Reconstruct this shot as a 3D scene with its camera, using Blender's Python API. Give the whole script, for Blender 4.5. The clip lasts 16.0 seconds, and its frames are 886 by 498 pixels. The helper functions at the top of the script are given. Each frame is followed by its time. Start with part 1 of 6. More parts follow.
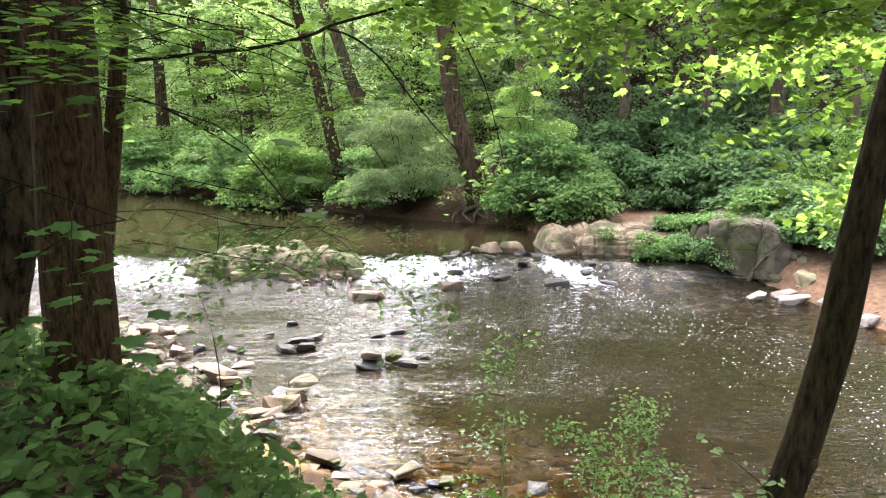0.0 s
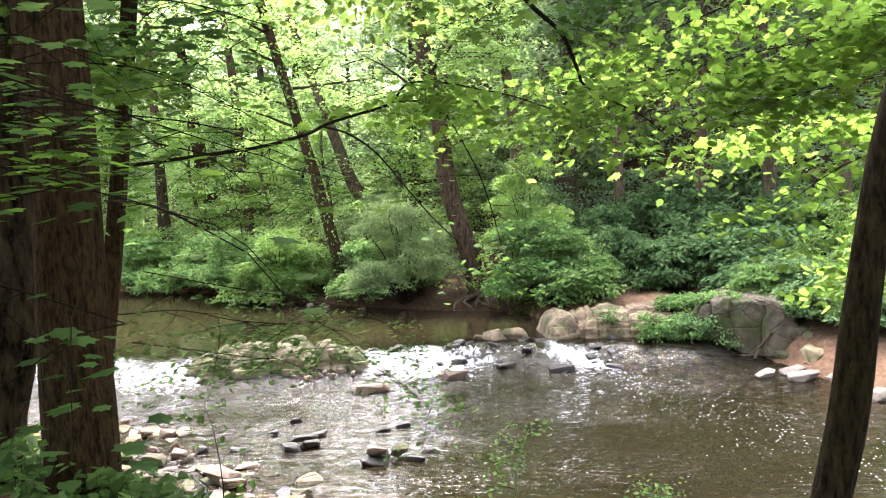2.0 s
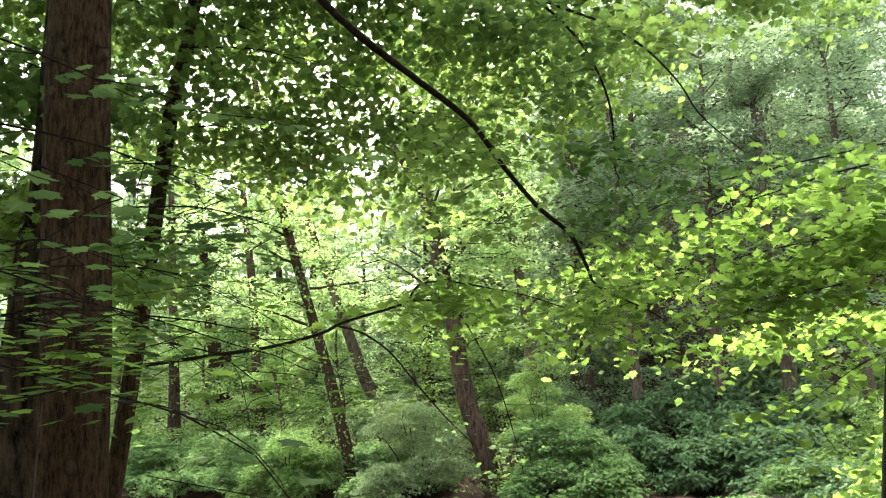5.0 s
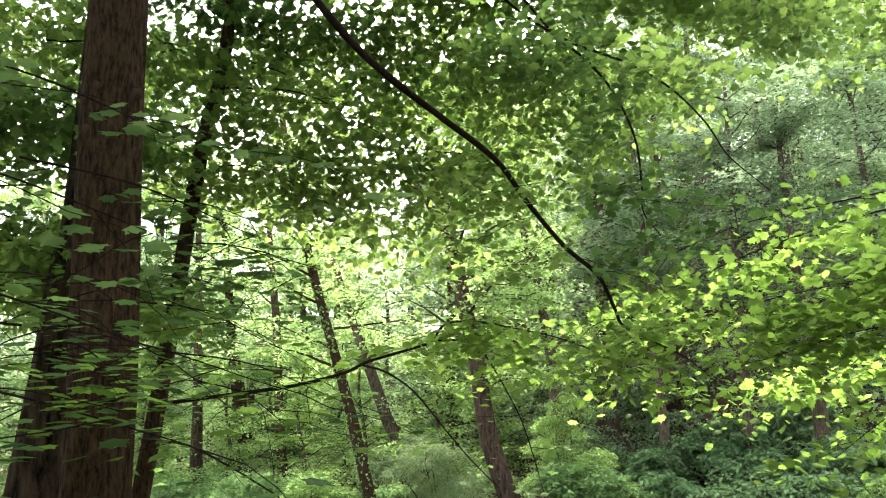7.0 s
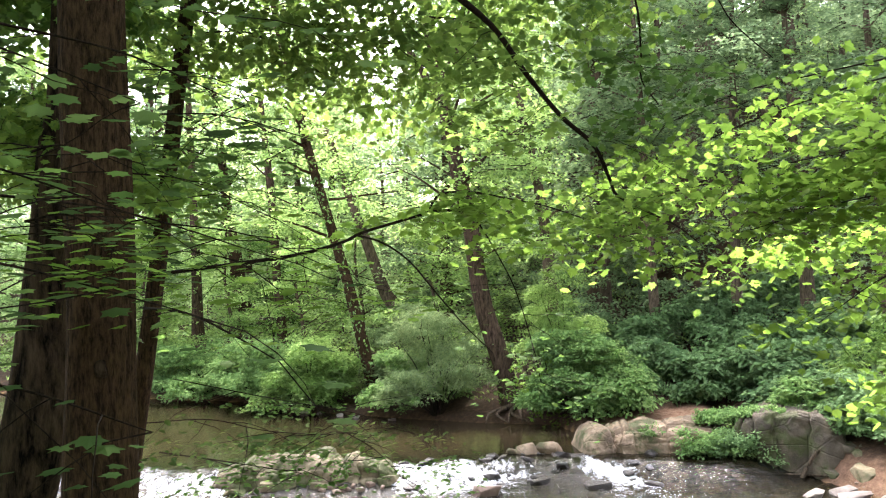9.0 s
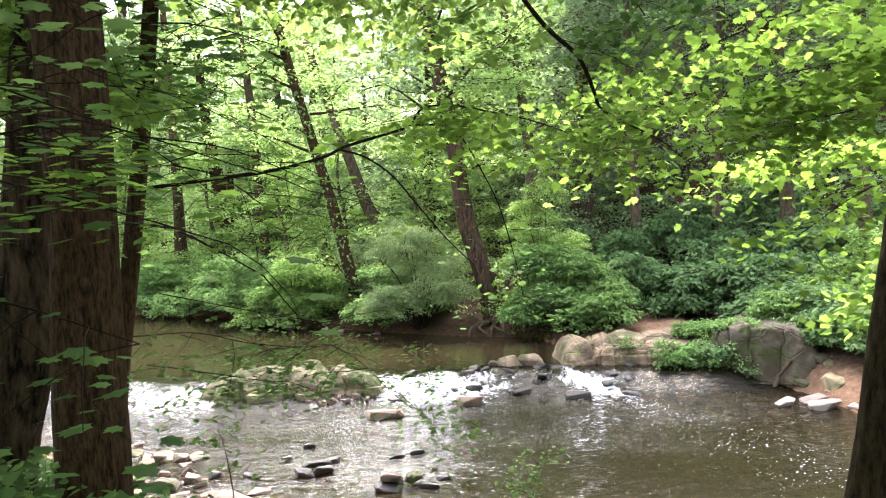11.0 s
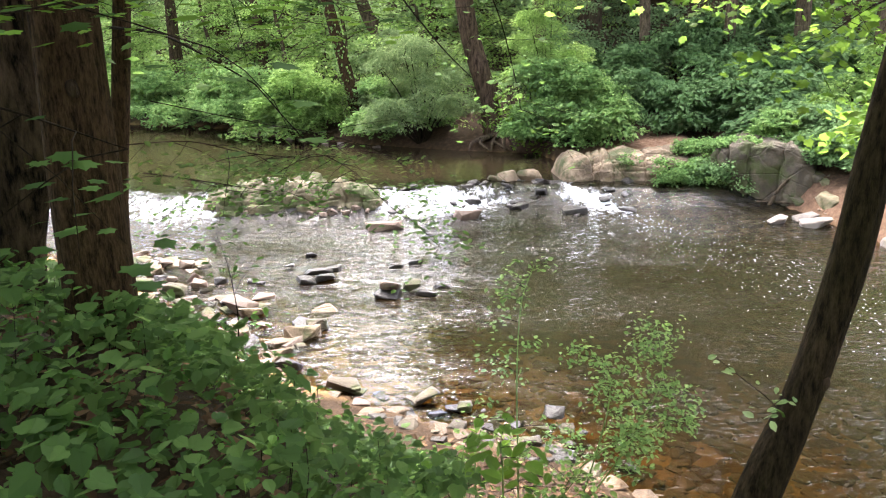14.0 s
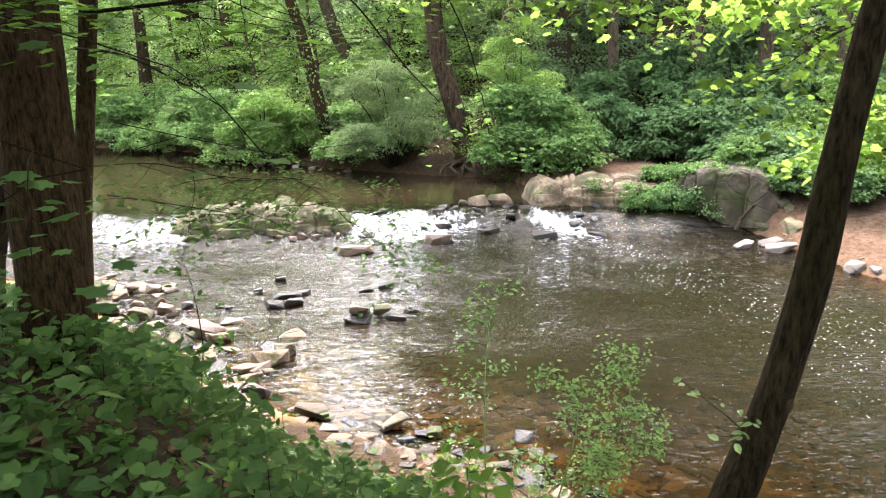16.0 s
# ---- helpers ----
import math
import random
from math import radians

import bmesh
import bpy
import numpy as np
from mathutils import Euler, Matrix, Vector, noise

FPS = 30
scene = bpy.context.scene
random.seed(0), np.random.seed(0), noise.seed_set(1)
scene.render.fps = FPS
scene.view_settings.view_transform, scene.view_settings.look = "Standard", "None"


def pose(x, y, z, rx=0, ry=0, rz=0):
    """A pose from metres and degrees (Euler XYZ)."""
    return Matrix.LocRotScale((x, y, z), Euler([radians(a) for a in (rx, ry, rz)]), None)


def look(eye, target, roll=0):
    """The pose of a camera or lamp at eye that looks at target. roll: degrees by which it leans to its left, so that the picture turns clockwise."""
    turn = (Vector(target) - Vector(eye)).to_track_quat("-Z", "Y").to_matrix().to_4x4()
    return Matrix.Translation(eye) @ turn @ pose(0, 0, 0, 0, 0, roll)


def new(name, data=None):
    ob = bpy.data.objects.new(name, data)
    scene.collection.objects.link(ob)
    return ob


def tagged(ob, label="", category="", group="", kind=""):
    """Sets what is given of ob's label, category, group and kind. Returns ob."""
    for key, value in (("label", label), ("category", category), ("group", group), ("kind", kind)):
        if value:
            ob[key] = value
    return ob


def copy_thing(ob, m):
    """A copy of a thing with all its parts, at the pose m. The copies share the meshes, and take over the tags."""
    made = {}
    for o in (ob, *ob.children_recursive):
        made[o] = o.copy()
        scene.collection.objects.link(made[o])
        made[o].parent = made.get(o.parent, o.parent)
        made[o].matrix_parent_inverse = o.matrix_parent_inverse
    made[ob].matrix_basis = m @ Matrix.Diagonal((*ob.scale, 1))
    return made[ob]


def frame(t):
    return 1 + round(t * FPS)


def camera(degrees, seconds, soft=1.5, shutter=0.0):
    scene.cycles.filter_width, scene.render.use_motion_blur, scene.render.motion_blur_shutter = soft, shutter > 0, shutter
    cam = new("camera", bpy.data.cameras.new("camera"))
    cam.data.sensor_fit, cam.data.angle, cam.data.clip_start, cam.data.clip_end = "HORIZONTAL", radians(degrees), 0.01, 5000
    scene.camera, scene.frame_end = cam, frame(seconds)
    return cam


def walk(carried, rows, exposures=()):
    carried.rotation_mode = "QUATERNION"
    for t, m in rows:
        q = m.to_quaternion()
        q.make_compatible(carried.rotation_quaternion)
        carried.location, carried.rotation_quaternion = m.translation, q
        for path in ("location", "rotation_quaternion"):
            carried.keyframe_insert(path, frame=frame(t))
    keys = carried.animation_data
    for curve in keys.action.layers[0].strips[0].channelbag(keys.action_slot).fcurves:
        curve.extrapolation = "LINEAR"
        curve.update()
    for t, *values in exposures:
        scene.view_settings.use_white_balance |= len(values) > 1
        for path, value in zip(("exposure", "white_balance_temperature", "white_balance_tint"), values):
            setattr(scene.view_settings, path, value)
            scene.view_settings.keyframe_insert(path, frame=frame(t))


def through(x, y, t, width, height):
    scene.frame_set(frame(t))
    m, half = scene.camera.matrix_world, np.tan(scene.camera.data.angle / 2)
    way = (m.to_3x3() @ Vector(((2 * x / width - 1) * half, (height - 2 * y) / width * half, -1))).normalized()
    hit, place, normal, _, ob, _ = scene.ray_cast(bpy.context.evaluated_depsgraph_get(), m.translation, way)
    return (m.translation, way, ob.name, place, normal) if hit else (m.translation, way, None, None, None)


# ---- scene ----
cam = camera(57.6, 16.0, 1.15)

PATH = [
    (0, (-0.06, 0.469, 3.767), (-0.054, 2.432, 3.386), 0.1),
    (0.5, (-0.042, 0.432, 3.773), (-0.065, 2.404, 3.442), -0.5),
    (1, (-0.057, 0.462, 3.772), (-0.075, 2.444, 3.503), -1.3),
    (1.5, (-0.057, 0.475, 3.772), (-0.065, 2.463, 3.553), -1.6),
    (2, (-0.057, 0.472, 3.772), (-0.05, 2.466, 3.609), -2.2),
    (2.5, (-0.059, 0.468, 3.772), (-0.046, 2.465, 3.678), -2.9),
    (3, (-0.057, 0.462, 3.777), (-0.055, 2.462, 3.743), -2.5),
    (3.5, (-0.055, 0.449, 3.773), (-0.059, 2.448, 3.818), -2.4),
    (4, (-0.053, 0.463, 3.777), (-0.056, 2.458, 3.916), -2.6),
    (4.5, (-0.051, 0.451, 3.772), (-0.059, 2.437, 4.009), -2.5),
    (5, (-0.05, 0.484, 3.775), (-0.059, 2.457, 4.101), -2.4),
    (5.2, (-0.05, 0.484, 3.775), (-0.063, 2.452, 4.133), -2.4),
    (5.7, (-0.054, 0.49, 3.773), (-0.078, 2.445, 4.194), -2.21),
    (6.25, (-0.058, 0.496, 3.77), (-0.1, 2.444, 4.223), -2),
    (6.8, (-0.061, 0.502, 3.767), (-0.121, 2.452, 4.21), -1.79),
    (7.3, (-0.065, 0.508, 3.765), (-0.135, 2.467, 4.161), -1.6),
    (7.5, (-0.065, 0.508, 3.765), (-0.139, 2.472, 4.134), -1.6),
    (8, (-0.064, 0.509, 3.766), (-0.14, 2.487, 4.051), -1.6),
    (8.5, (-0.063, 0.51, 3.767), (-0.132, 2.5, 3.95), -1.9),
    (8.7, (-0.063, 0.51, 3.767), (-0.129, 2.503, 3.919), -1.9),
    (9.2, (-0.063, 0.509, 3.764), (-0.124, 2.506, 3.852), -1.92),
    (9.75, (-0.064, 0.508, 3.761), (-0.12, 2.506, 3.802), -1.95),
    (10.3, (-0.064, 0.506, 3.759), (-0.113, 2.506, 3.752), -1.98),
    (10.8, (-0.064, 0.505, 3.756), (-0.1, 2.504, 3.688), -2),
    (11, (-0.064, 0.505, 3.756), (-0.092, 2.503, 3.658), -2),
    (11.5, (-0.068, 0.5, 3.755), (-0.081, 2.492, 3.584), -2.1),
    (12, (-0.072, 0.5, 3.751), (-0.075, 2.485, 3.504), -2.4),
    (12.5, (-0.073, 0.497, 3.747), (-0.069, 2.47, 3.418), -2.1),
    (13, (-0.072, 0.496, 3.749), (-0.067, 2.447, 3.306), -2.2),
    (13.5, (-0.054, 0.497, 3.742), (-0.06, 2.422, 3.199), -2.5),
    (14, (-0.019, 0.487, 3.742), (-0.063, 2.41, 3.194), -1.3),
    (14.5, (0.0, 0.491, 3.735), (-0.081, 2.42, 3.212), -0.2),
    (15, (0.01, 0.495, 3.732), (-0.079, 2.424, 3.209), -0.7),
    (15.5, (0.017, 0.494, 3.729), (-0.017, 2.424, 3.208), -0.7),
    (16, (0.004, 0.496, 3.731), (0.031, 2.435, 3.241), -0.7),
]
walk(cam, [(t, look(eye, target, roll)) for t, eye, target, roll in PATH], exposures=[(0, 3.7, 6500, 16), (3.5, 3.66, 6500, 16), (5, 3.56, 6500, 16), (8, 3.54, 6500, 16), (11, 3.68, 6500, 16), (14, 3.7, 6500, 16), (16, 3.7, 6500, 16)])

# ---- light ----
world = bpy.data.worlds.new("overcast_sky")
world.use_nodes = True
scene.world = world
wn, wl = world.node_tree.nodes, world.node_tree.links
wn.clear()
sky = wn.new("ShaderNodeTexSky")
sky.sky_type = "NISHITA"
sky.sun_disc = False
sky.sun_elevation = radians(56)
sky.sun_rotation = radians(-4)
sky.dust_density = 4.0
grey = wn.new("ShaderNodeHueSaturation")
grey.inputs["Saturation"].default_value = 0.5
wbg = wn.new("ShaderNodeBackground")
wbg.inputs["Strength"].default_value = 0.15
wout = wn.new("ShaderNodeOutputWorld")
wl.new(sky.outputs[0], grey.inputs["Color"])
wl.new(grey.outputs[0], wbg.inputs["Color"])
wl.new(wbg.outputs[0], wout.inputs["Surface"])
sun = bpy.data.lights.new("sun", "SUN")
sun.energy, sun.angle, sun.color = 1.0, radians(16), (1.0, 0.98, 0.95)
# the veiled sun stands high ahead, over the far bank
new("sun", sun).matrix_world = look((-4.3, 72, 92), (0, 10, 0))

RNG = np.random.default_rng(7)


# ---- materials ----
def material(name):
    m = bpy.data.materials.new(name)
    m.use_nodes = True
    m.node_tree.nodes.clear()
    return m, m.node_tree.nodes, m.node_tree.links


def ramp(n, stops):
    r = n.new("ShaderNodeValToRGB")
    els = r.color_ramp.elements
    while len(els) < len(stops):
        els.new(0.5)
    for e, (p, c) in zip(els, stops):
        e.position, e.color = p, (*c, 1)
    return r


def tex(n, l, kind, scale, detail=4.0, vec=None, rough=0.6):
    t = n.new("ShaderNodeTexNoise" if kind == "noise" else "ShaderNodeTexVoronoi")
    t.inputs["Scale"].default_value = scale
    if kind == "noise":
        t.inputs["Detail"].default_value = detail
        t.inputs["Roughness"].default_value = rough
    if vec is not None:
        l.new(vec, t.inputs["Vector"])
    return t


def coords(n, l, scale=(1, 1, 1), space="Object"):
    c = n.new("ShaderNodeTexCoord")
    g = n.new("ShaderNodeMapping")
    g.inputs["Scale"].default_value = scale
    l.new(c.outputs[space], g.inputs["Vector"])
    return g.outputs[0]


def world_coords(n, l, scale=(1, 1, 1)):
    c = n.new("ShaderNodeNewGeometry")
    g = n.new("ShaderNodeMapping")
    g.inputs["Scale"].default_value = scale
    l.new(c.outputs["Position"], g.inputs["Vector"])
    return g.outputs[0]


def finish(m, n, l, colour, rough=0.8, height=None, strength=0.5, dist=0.02, spec=0.3):
    b = n.new("ShaderNodeBsdfPrincipled")
    o = n.new("ShaderNodeOutputMaterial")
    l.new(colour, b.inputs["Base Color"])
    if isinstance(rough, float):
        b.inputs["Roughness"].default_value = rough
    else:
        l.new(rough, b.inputs["Roughness"])
    b.inputs["Specular IOR Level"].default_value = spec
    if height is not None:
        bump = n.new("ShaderNodeBump")
        bump.inputs["Strength"].default_value = strength
        bump.inputs["Distance"].default_value = dist
        l.new(height, bump.inputs["Height"])
        l.new(bump.outputs[0], b.inputs["Normal"])
    l.new(b.outputs[0], o.inputs["Surface"])
    return m


def leaf_material(name, dark, mid, light, through=0.5, gloss=0.12):
    """Thin leaf: diffuse, light shining through, a little gloss; each leaf its own shade."""
    m, n, l = material(name)
    geo = n.new("ShaderNodeNewGeometry")
    dark, mid, light = [tuple(0.9 * v + 0.1 * sum(c) / 3 for v in c) for c in (dark, mid, light)]
    r = ramp(n, [(0.0, dark), (0.5, mid), (1.0, light)])
    pos = world_coords(n, l)
    big = tex(n, l, "noise", 0.45, 2.0, pos)
    add = n.new("ShaderNodeMath")
    add.operation = "MULTIPLY_ADD"
    add.inputs[1].default_value = 0.6
    l.new(geo.outputs["Random Per Island"], add.inputs[0])
    shift = n.new("ShaderNodeMath")
    shift.operation = "MULTIPLY_ADD"
    shift.inputs[1].default_value, shift.inputs[2].default_value = 1.0, -0.3
    l.new(big.outputs["Fac"], shift.inputs[0])
    l.new(shift.outputs[0], add.inputs[2])
    l.new(add.outputs[0], r.inputs["Fac"])
    d = n.new("ShaderNodeBsdfDiffuse")
    t = n.new("ShaderNodeBsdfTranslucent")
    g = n.new("ShaderNodeBsdfGlossy")
    g.inputs["Roughness"].default_value = 0.45
    hs = n.new("ShaderNodeHueSaturation")
    hs.inputs["Hue"].default_value = 0.485
    hs.inputs["Saturation"].default_value = 0.97
    hs.inputs["Value"].default_value = 2.15
    l.new(r.outputs[0], hs.inputs["Color"])
    l.new(r.outputs[0], d.inputs["Color"])
    l.new(hs.outputs[0], t.inputs["Color"])
    a = n.new("ShaderNodeMixShader")
    a.inputs[0].default_value = through
    l.new(d.outputs[0], a.inputs[1])
    l.new(t.outputs[0], a.inputs[2])
    f = n.new("ShaderNodeFresnel")
    f.inputs["IOR"].default_value = 1.35
    fm = n.new("ShaderNodeMath")
    fm.operation = "MULTIPLY_ADD"
    fm.inputs[1].default_value, fm.inputs[2].default_value = 0.015, gloss * 0.04
    l.new(f.outputs[0], fm.inputs[0])
    b = n.new("ShaderNodeMixShader")
    l.new(fm.outputs[0], b.inputs[0])
    l.new(a.outputs[0], b.inputs[1])
    l.new(g.outputs[0], b.inputs[2])
    o = n.new("ShaderNodeOutputMaterial")
    l.new(b.outputs[0], o.inputs["Surface"])
    return m


LEAF_MAPLE = leaf_material("maple_leaf", (0.04, 0.095, 0.008), (0.074, 0.155, 0.012), (0.108, 0.205, 0.017), 0.64)
LEAF_OVER = leaf_material("overhead_maple_leaf", (0.031, 0.075, 0.011), (0.068, 0.135, 0.016), (0.128, 0.212, 0.028), 0.56)
# darker copy of the maple green, with the canopy's shade in its colour
LEAF_DARK = leaf_material("shaded_leaf", (0.018, 0.05, 0.008), (0.045, 0.105, 0.016), (0.095, 0.18, 0.03), 0.42)
LEAF_WOOD = leaf_material("wood_leaf", (0.052, 0.102, 0.022), (0.14, 0.245, 0.055), (0.29, 0.42, 0.115), 0.58)
LEAF_BUSH = leaf_material("bush_leaf", (0.045, 0.1, 0.027), (0.115, 0.215, 0.055), (0.24, 0.37, 0.1), 0.3)
LEAF_GREY = leaf_material("willow_leaf", (0.05, 0.09, 0.032), (0.125, 0.19, 0.068), (0.23, 0.305, 0.115), 0.3)
LEAF_LAUREL = leaf_material("laurel_leaf", (0.034, 0.078, 0.026), (0.095, 0.175, 0.058), (0.2, 0.32, 0.115), 0.26, 0.2)
LEAF_GROUND = leaf_material("ground_leaf", (0.013, 0.036, 0.008), (0.036, 0.078, 0.016), (0.078, 0.14, 0.031), 0.4)
LITTER = leaf_material("dry_leaf", (0.03, 0.016, 0.008), (0.08, 0.043, 0.02), (0.17, 0.105, 0.055), 0.15)
# far foliage: its sunlit paleness is put into the leaf colour
LEAF_FAR = leaf_material("sunlit_far_leaf", (0.06, 0.12, 0.038), (0.165, 0.27, 0.088), (0.32, 0.44, 0.165), 0.5)
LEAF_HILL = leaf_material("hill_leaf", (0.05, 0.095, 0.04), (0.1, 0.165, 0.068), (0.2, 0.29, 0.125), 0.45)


def bark_material(name, dark, light, furrow=9.0, depth=0.02):
    m, n, l = material(name)
    v = coords(n, l, (furrow, furrow, furrow * 0.24))
    a = tex(n, l, "noise", 2.4, 8.0, v, 0.75)
    w = tex(n, l, "noise", 1.3, 3.0, world_coords(n, l))
    r = ramp(n, [(0.38, dark), (0.64, light)])
    l.new(a.outputs["Fac"], r.inputs["Fac"])
    mx = n.new("ShaderNodeMix")
    mx.data_type = "RGBA"
    mx.blend_type = "MULTIPLY"
    mx.inputs[0].default_value = 0.6
    r2 = ramp(n, [(0.35, (0.55, 0.62, 0.45)), (0.65, (1, 1, 1))])
    l.new(w.outputs["Fac"], r2.inputs["Fac"])
    l.new(r.outputs[0], mx.inputs[6])
    l.new(r2.outputs[0], mx.inputs[7])
    return finish(m, n, l, mx.outputs[2], 0.95, a.outputs["Fac"], 0.9, depth, 0.05)


BARK = bark_material("brown_bark", (0.012, 0.0075, 0.0045), (0.08, 0.048, 0.026), 22, 0.02)
BARK_DEEP = bark_material("furrowed_bark", (0.004, 0.0027, 0.0018), (0.085, 0.057, 0.036), 6.5, 0.07)
BARK_LEAN = bark_material("olive_brown_bark", (0.006, 0.0044, 0.0026), (0.046, 0.032, 0.018), 18, 0.015)
BARK_GREY = bark_material("grey_bark", (0.028, 0.021, 0.014), (0.1488, 0.1085, 0.077), 8, 0.02)
BARK_RED = bark_material("red_brown_bark", (0.018, 0.0115, 0.008), (0.105, 0.07, 0.047), 7, 0.02)
BARK_PALE = bark_material("pale_bark", (0.06, 0.045, 0.033), (0.24, 0.185, 0.14), 7, 0.02)
TWIG = bark_material("twig_bark", (0.008, 0.006, 0.004), (0.03, 0.021, 0.014), 30, 0.003)


def rock_material(name, dark, mid, light, moss=0.0, rough=0.8, cracks=0.0):
    m, n, l = material(name)
    v = world_coords(n, l)
    a = tex(n, l, "noise", 2.3, 8.0, v, 0.65)
    fine = tex(n, l, "noise", 26.0, 5.0, v, 0.7)
    r = ramp(n, [(0.3, dark), (0.5, mid), (0.72, light)])
    l.new(a.outputs["Fac"], r.inputs["Fac"])
    info = n.new("ShaderNodeObjectInfo")
    hs = n.new("ShaderNodeHueSaturation")
    vm = n.new("ShaderNodeMath")
    vm.operation = "MULTIPLY_ADD"
    vm.inputs[1].default_value, vm.inputs[2].default_value = 0.5, 0.75
    l.new(info.outputs["Random"], vm.inputs[0])
    l.new(vm.outputs[0], hs.inputs["Value"])
    l.new(r.outputs[0], hs.inputs["Color"])
    col = hs.outputs[0]
    if moss:
        ms = tex(n, l, "noise", 1.6, 5.0, v, 0.7)
        rm = ramp(n, [(0.55 - moss * 0.2, (0, 0, 0)), (0.66 - moss * 0.2, (1, 1, 1))])
        l.new(ms.outputs["Fac"], rm.inputs["Fac"])
        mx = n.new("ShaderNodeMix")
        mx.data_type = "RGBA"
        l.new(rm.outputs[0], mx.inputs[0])
        l.new(col, mx.inputs[6])
        mx.inputs[7].default_value = (0.05, 0.056, 0.018, 1)
        col = mx.outputs[2]
    add = n.new("ShaderNodeMath")
    add.operation = "MULTIPLY_ADD"
    add.inputs[1].default_value = 0.35
    l.new(fine.outputs["Fac"], add.inputs[0])
    l.new(a.outputs["Fac"], add.inputs[2])
    height = add.outputs[0]
    if cracks:
        vo = tex(n, l, "voronoi", cracks, vec=world_coords(n, l, (1.0, 1.0, 1.9)))
        vo.feature = "DISTANCE_TO_EDGE"
        rc = ramp(n, [(0.0, (0, 0, 0)), (0.035, (1, 1, 1))])
        l.new(vo.outputs["Distance"], rc.inputs["Fac"])
        mul = n.new("ShaderNodeMath")
        mul.operation = "MULTIPLY_ADD"
        mul.inputs[1].default_value = 0.3
        l.new(rc.outputs[0], mul.inputs[0])
        l.new(height, mul.inputs[2])
        height = mul.outputs[0]
    return finish(m, n, l, col, rough, height, 0.9, 0.05)


ROCK_TAN = rock_material("tan_rock", (0.045, 0.031, 0.018), (0.135, 0.096, 0.06), (0.27, 0.2, 0.132), 0.25, cracks=1.4)
ROCK_GREY = rock_material("grey_rock", (0.026, 0.021, 0.0145), (0.07, 0.056, 0.038), (0.14, 0.112, 0.076), 0.3, cracks=1.1)
ROCK_WET = rock_material("wet_rock", (0.006, 0.005, 0.004), (0.017, 0.013, 0.01), (0.045, 0.036, 0.027), 0.0, 0.4)
ROCK_MOSS = rock_material("mossy_rock", (0.055, 0.044, 0.0242), (0.132, 0.1067, 0.0605), (0.264, 0.22, 0.1375), 0.55)
STONE = rock_material("river_stone", (0.05, 0.031, 0.021), (0.125, 0.083, 0.058), (0.225, 0.163, 0.122), 0.0, 0.6)
STONE_PALE = rock_material("pale_stone", (0.085, 0.068, 0.057), (0.15, 0.125, 0.107), (0.24, 0.205, 0.185), 0.0, 0.7)


def ground_material():
    m, n, l = material("forest_floor")
    v = world_coords(n, l)
    a = tex(n, l, "noise", 9.0, 8.0, v, 0.75)
    big = tex(n, l, "noise", 0.6, 3.0, v)
    litter = ramp(n, [(0.3, (0.015, 0.009, 0.005)), (0.5, (0.042, 0.025, 0.014)), (0.72, (0.10, 0.062, 0.036))])
    l.new(a.outputs["Fac"], litter.inputs["Fac"])
    clay = ramp(n, [(0.3, (0.13, 0.07, 0.042)), (0.5, (0.24, 0.14, 0.088)), (0.75, (0.36, 0.23, 0.155))])
    l.new(a.outputs["Fac"], clay.inputs["Fac"])
    bed = ramp(n, [(0.3, (0.07, 0.038, 0.014)), (0.5, (0.165, 0.098, 0.038)), (0.75, (0.28, 0.175, 0.07))])
    vo = tex(n, l, "voronoi", 5.0, vec=world_coords(n, l, (1, 1.0, 1)))
    mm = n.new("ShaderNodeMath")
    mm.operation = "MULTIPLY_ADD"
    mm.inputs[1].default_value, mm.inputs[2].default_value = 0.55, 0.25
    sep = n.new("ShaderNodeSeparateColor")
    l.new(vo.outputs["Color"], sep.inputs[0])
    l.new(sep.outputs[0], mm.inputs[0])
    l.new(mm.outputs[0], bed.inputs["Fac"])
    cols = litter.outputs[0]
    for name, c in (("bed", bed), ("clay", clay)):
        at = n.new("ShaderNodeAttribute")
        at.attribute_name = name
        mx = n.new("ShaderNodeMix")
        mx.data_type = "RGBA"
        l.new(at.outputs["Fac"], mx.inputs[0])
        l.new(cols, mx.inputs[6])
        l.new(c.outputs[0], mx.inputs[7])
        cols = mx.outputs[2]
    tint = n.new("ShaderNodeMix")
    tint.data_type, tint.blend_type = "RGBA", "MULTIPLY"
    tint.inputs[0].default_value = 0.5
    tr = ramp(n, [(0.35, (0.6, 0.6, 0.55)), (0.65, (1, 1, 1))])
    l.new(big.outputs["Fac"], tr.inputs["Fac"])
    l.new(cols, tint.inputs[6])
    l.new(tr.outputs[0], tint.inputs[7])
    return finish(m, n, l, tint.outputs[2], 0.95, a.outputs["Fac"], 0.8, 0.06, 0.15)


GROUND = ground_material()


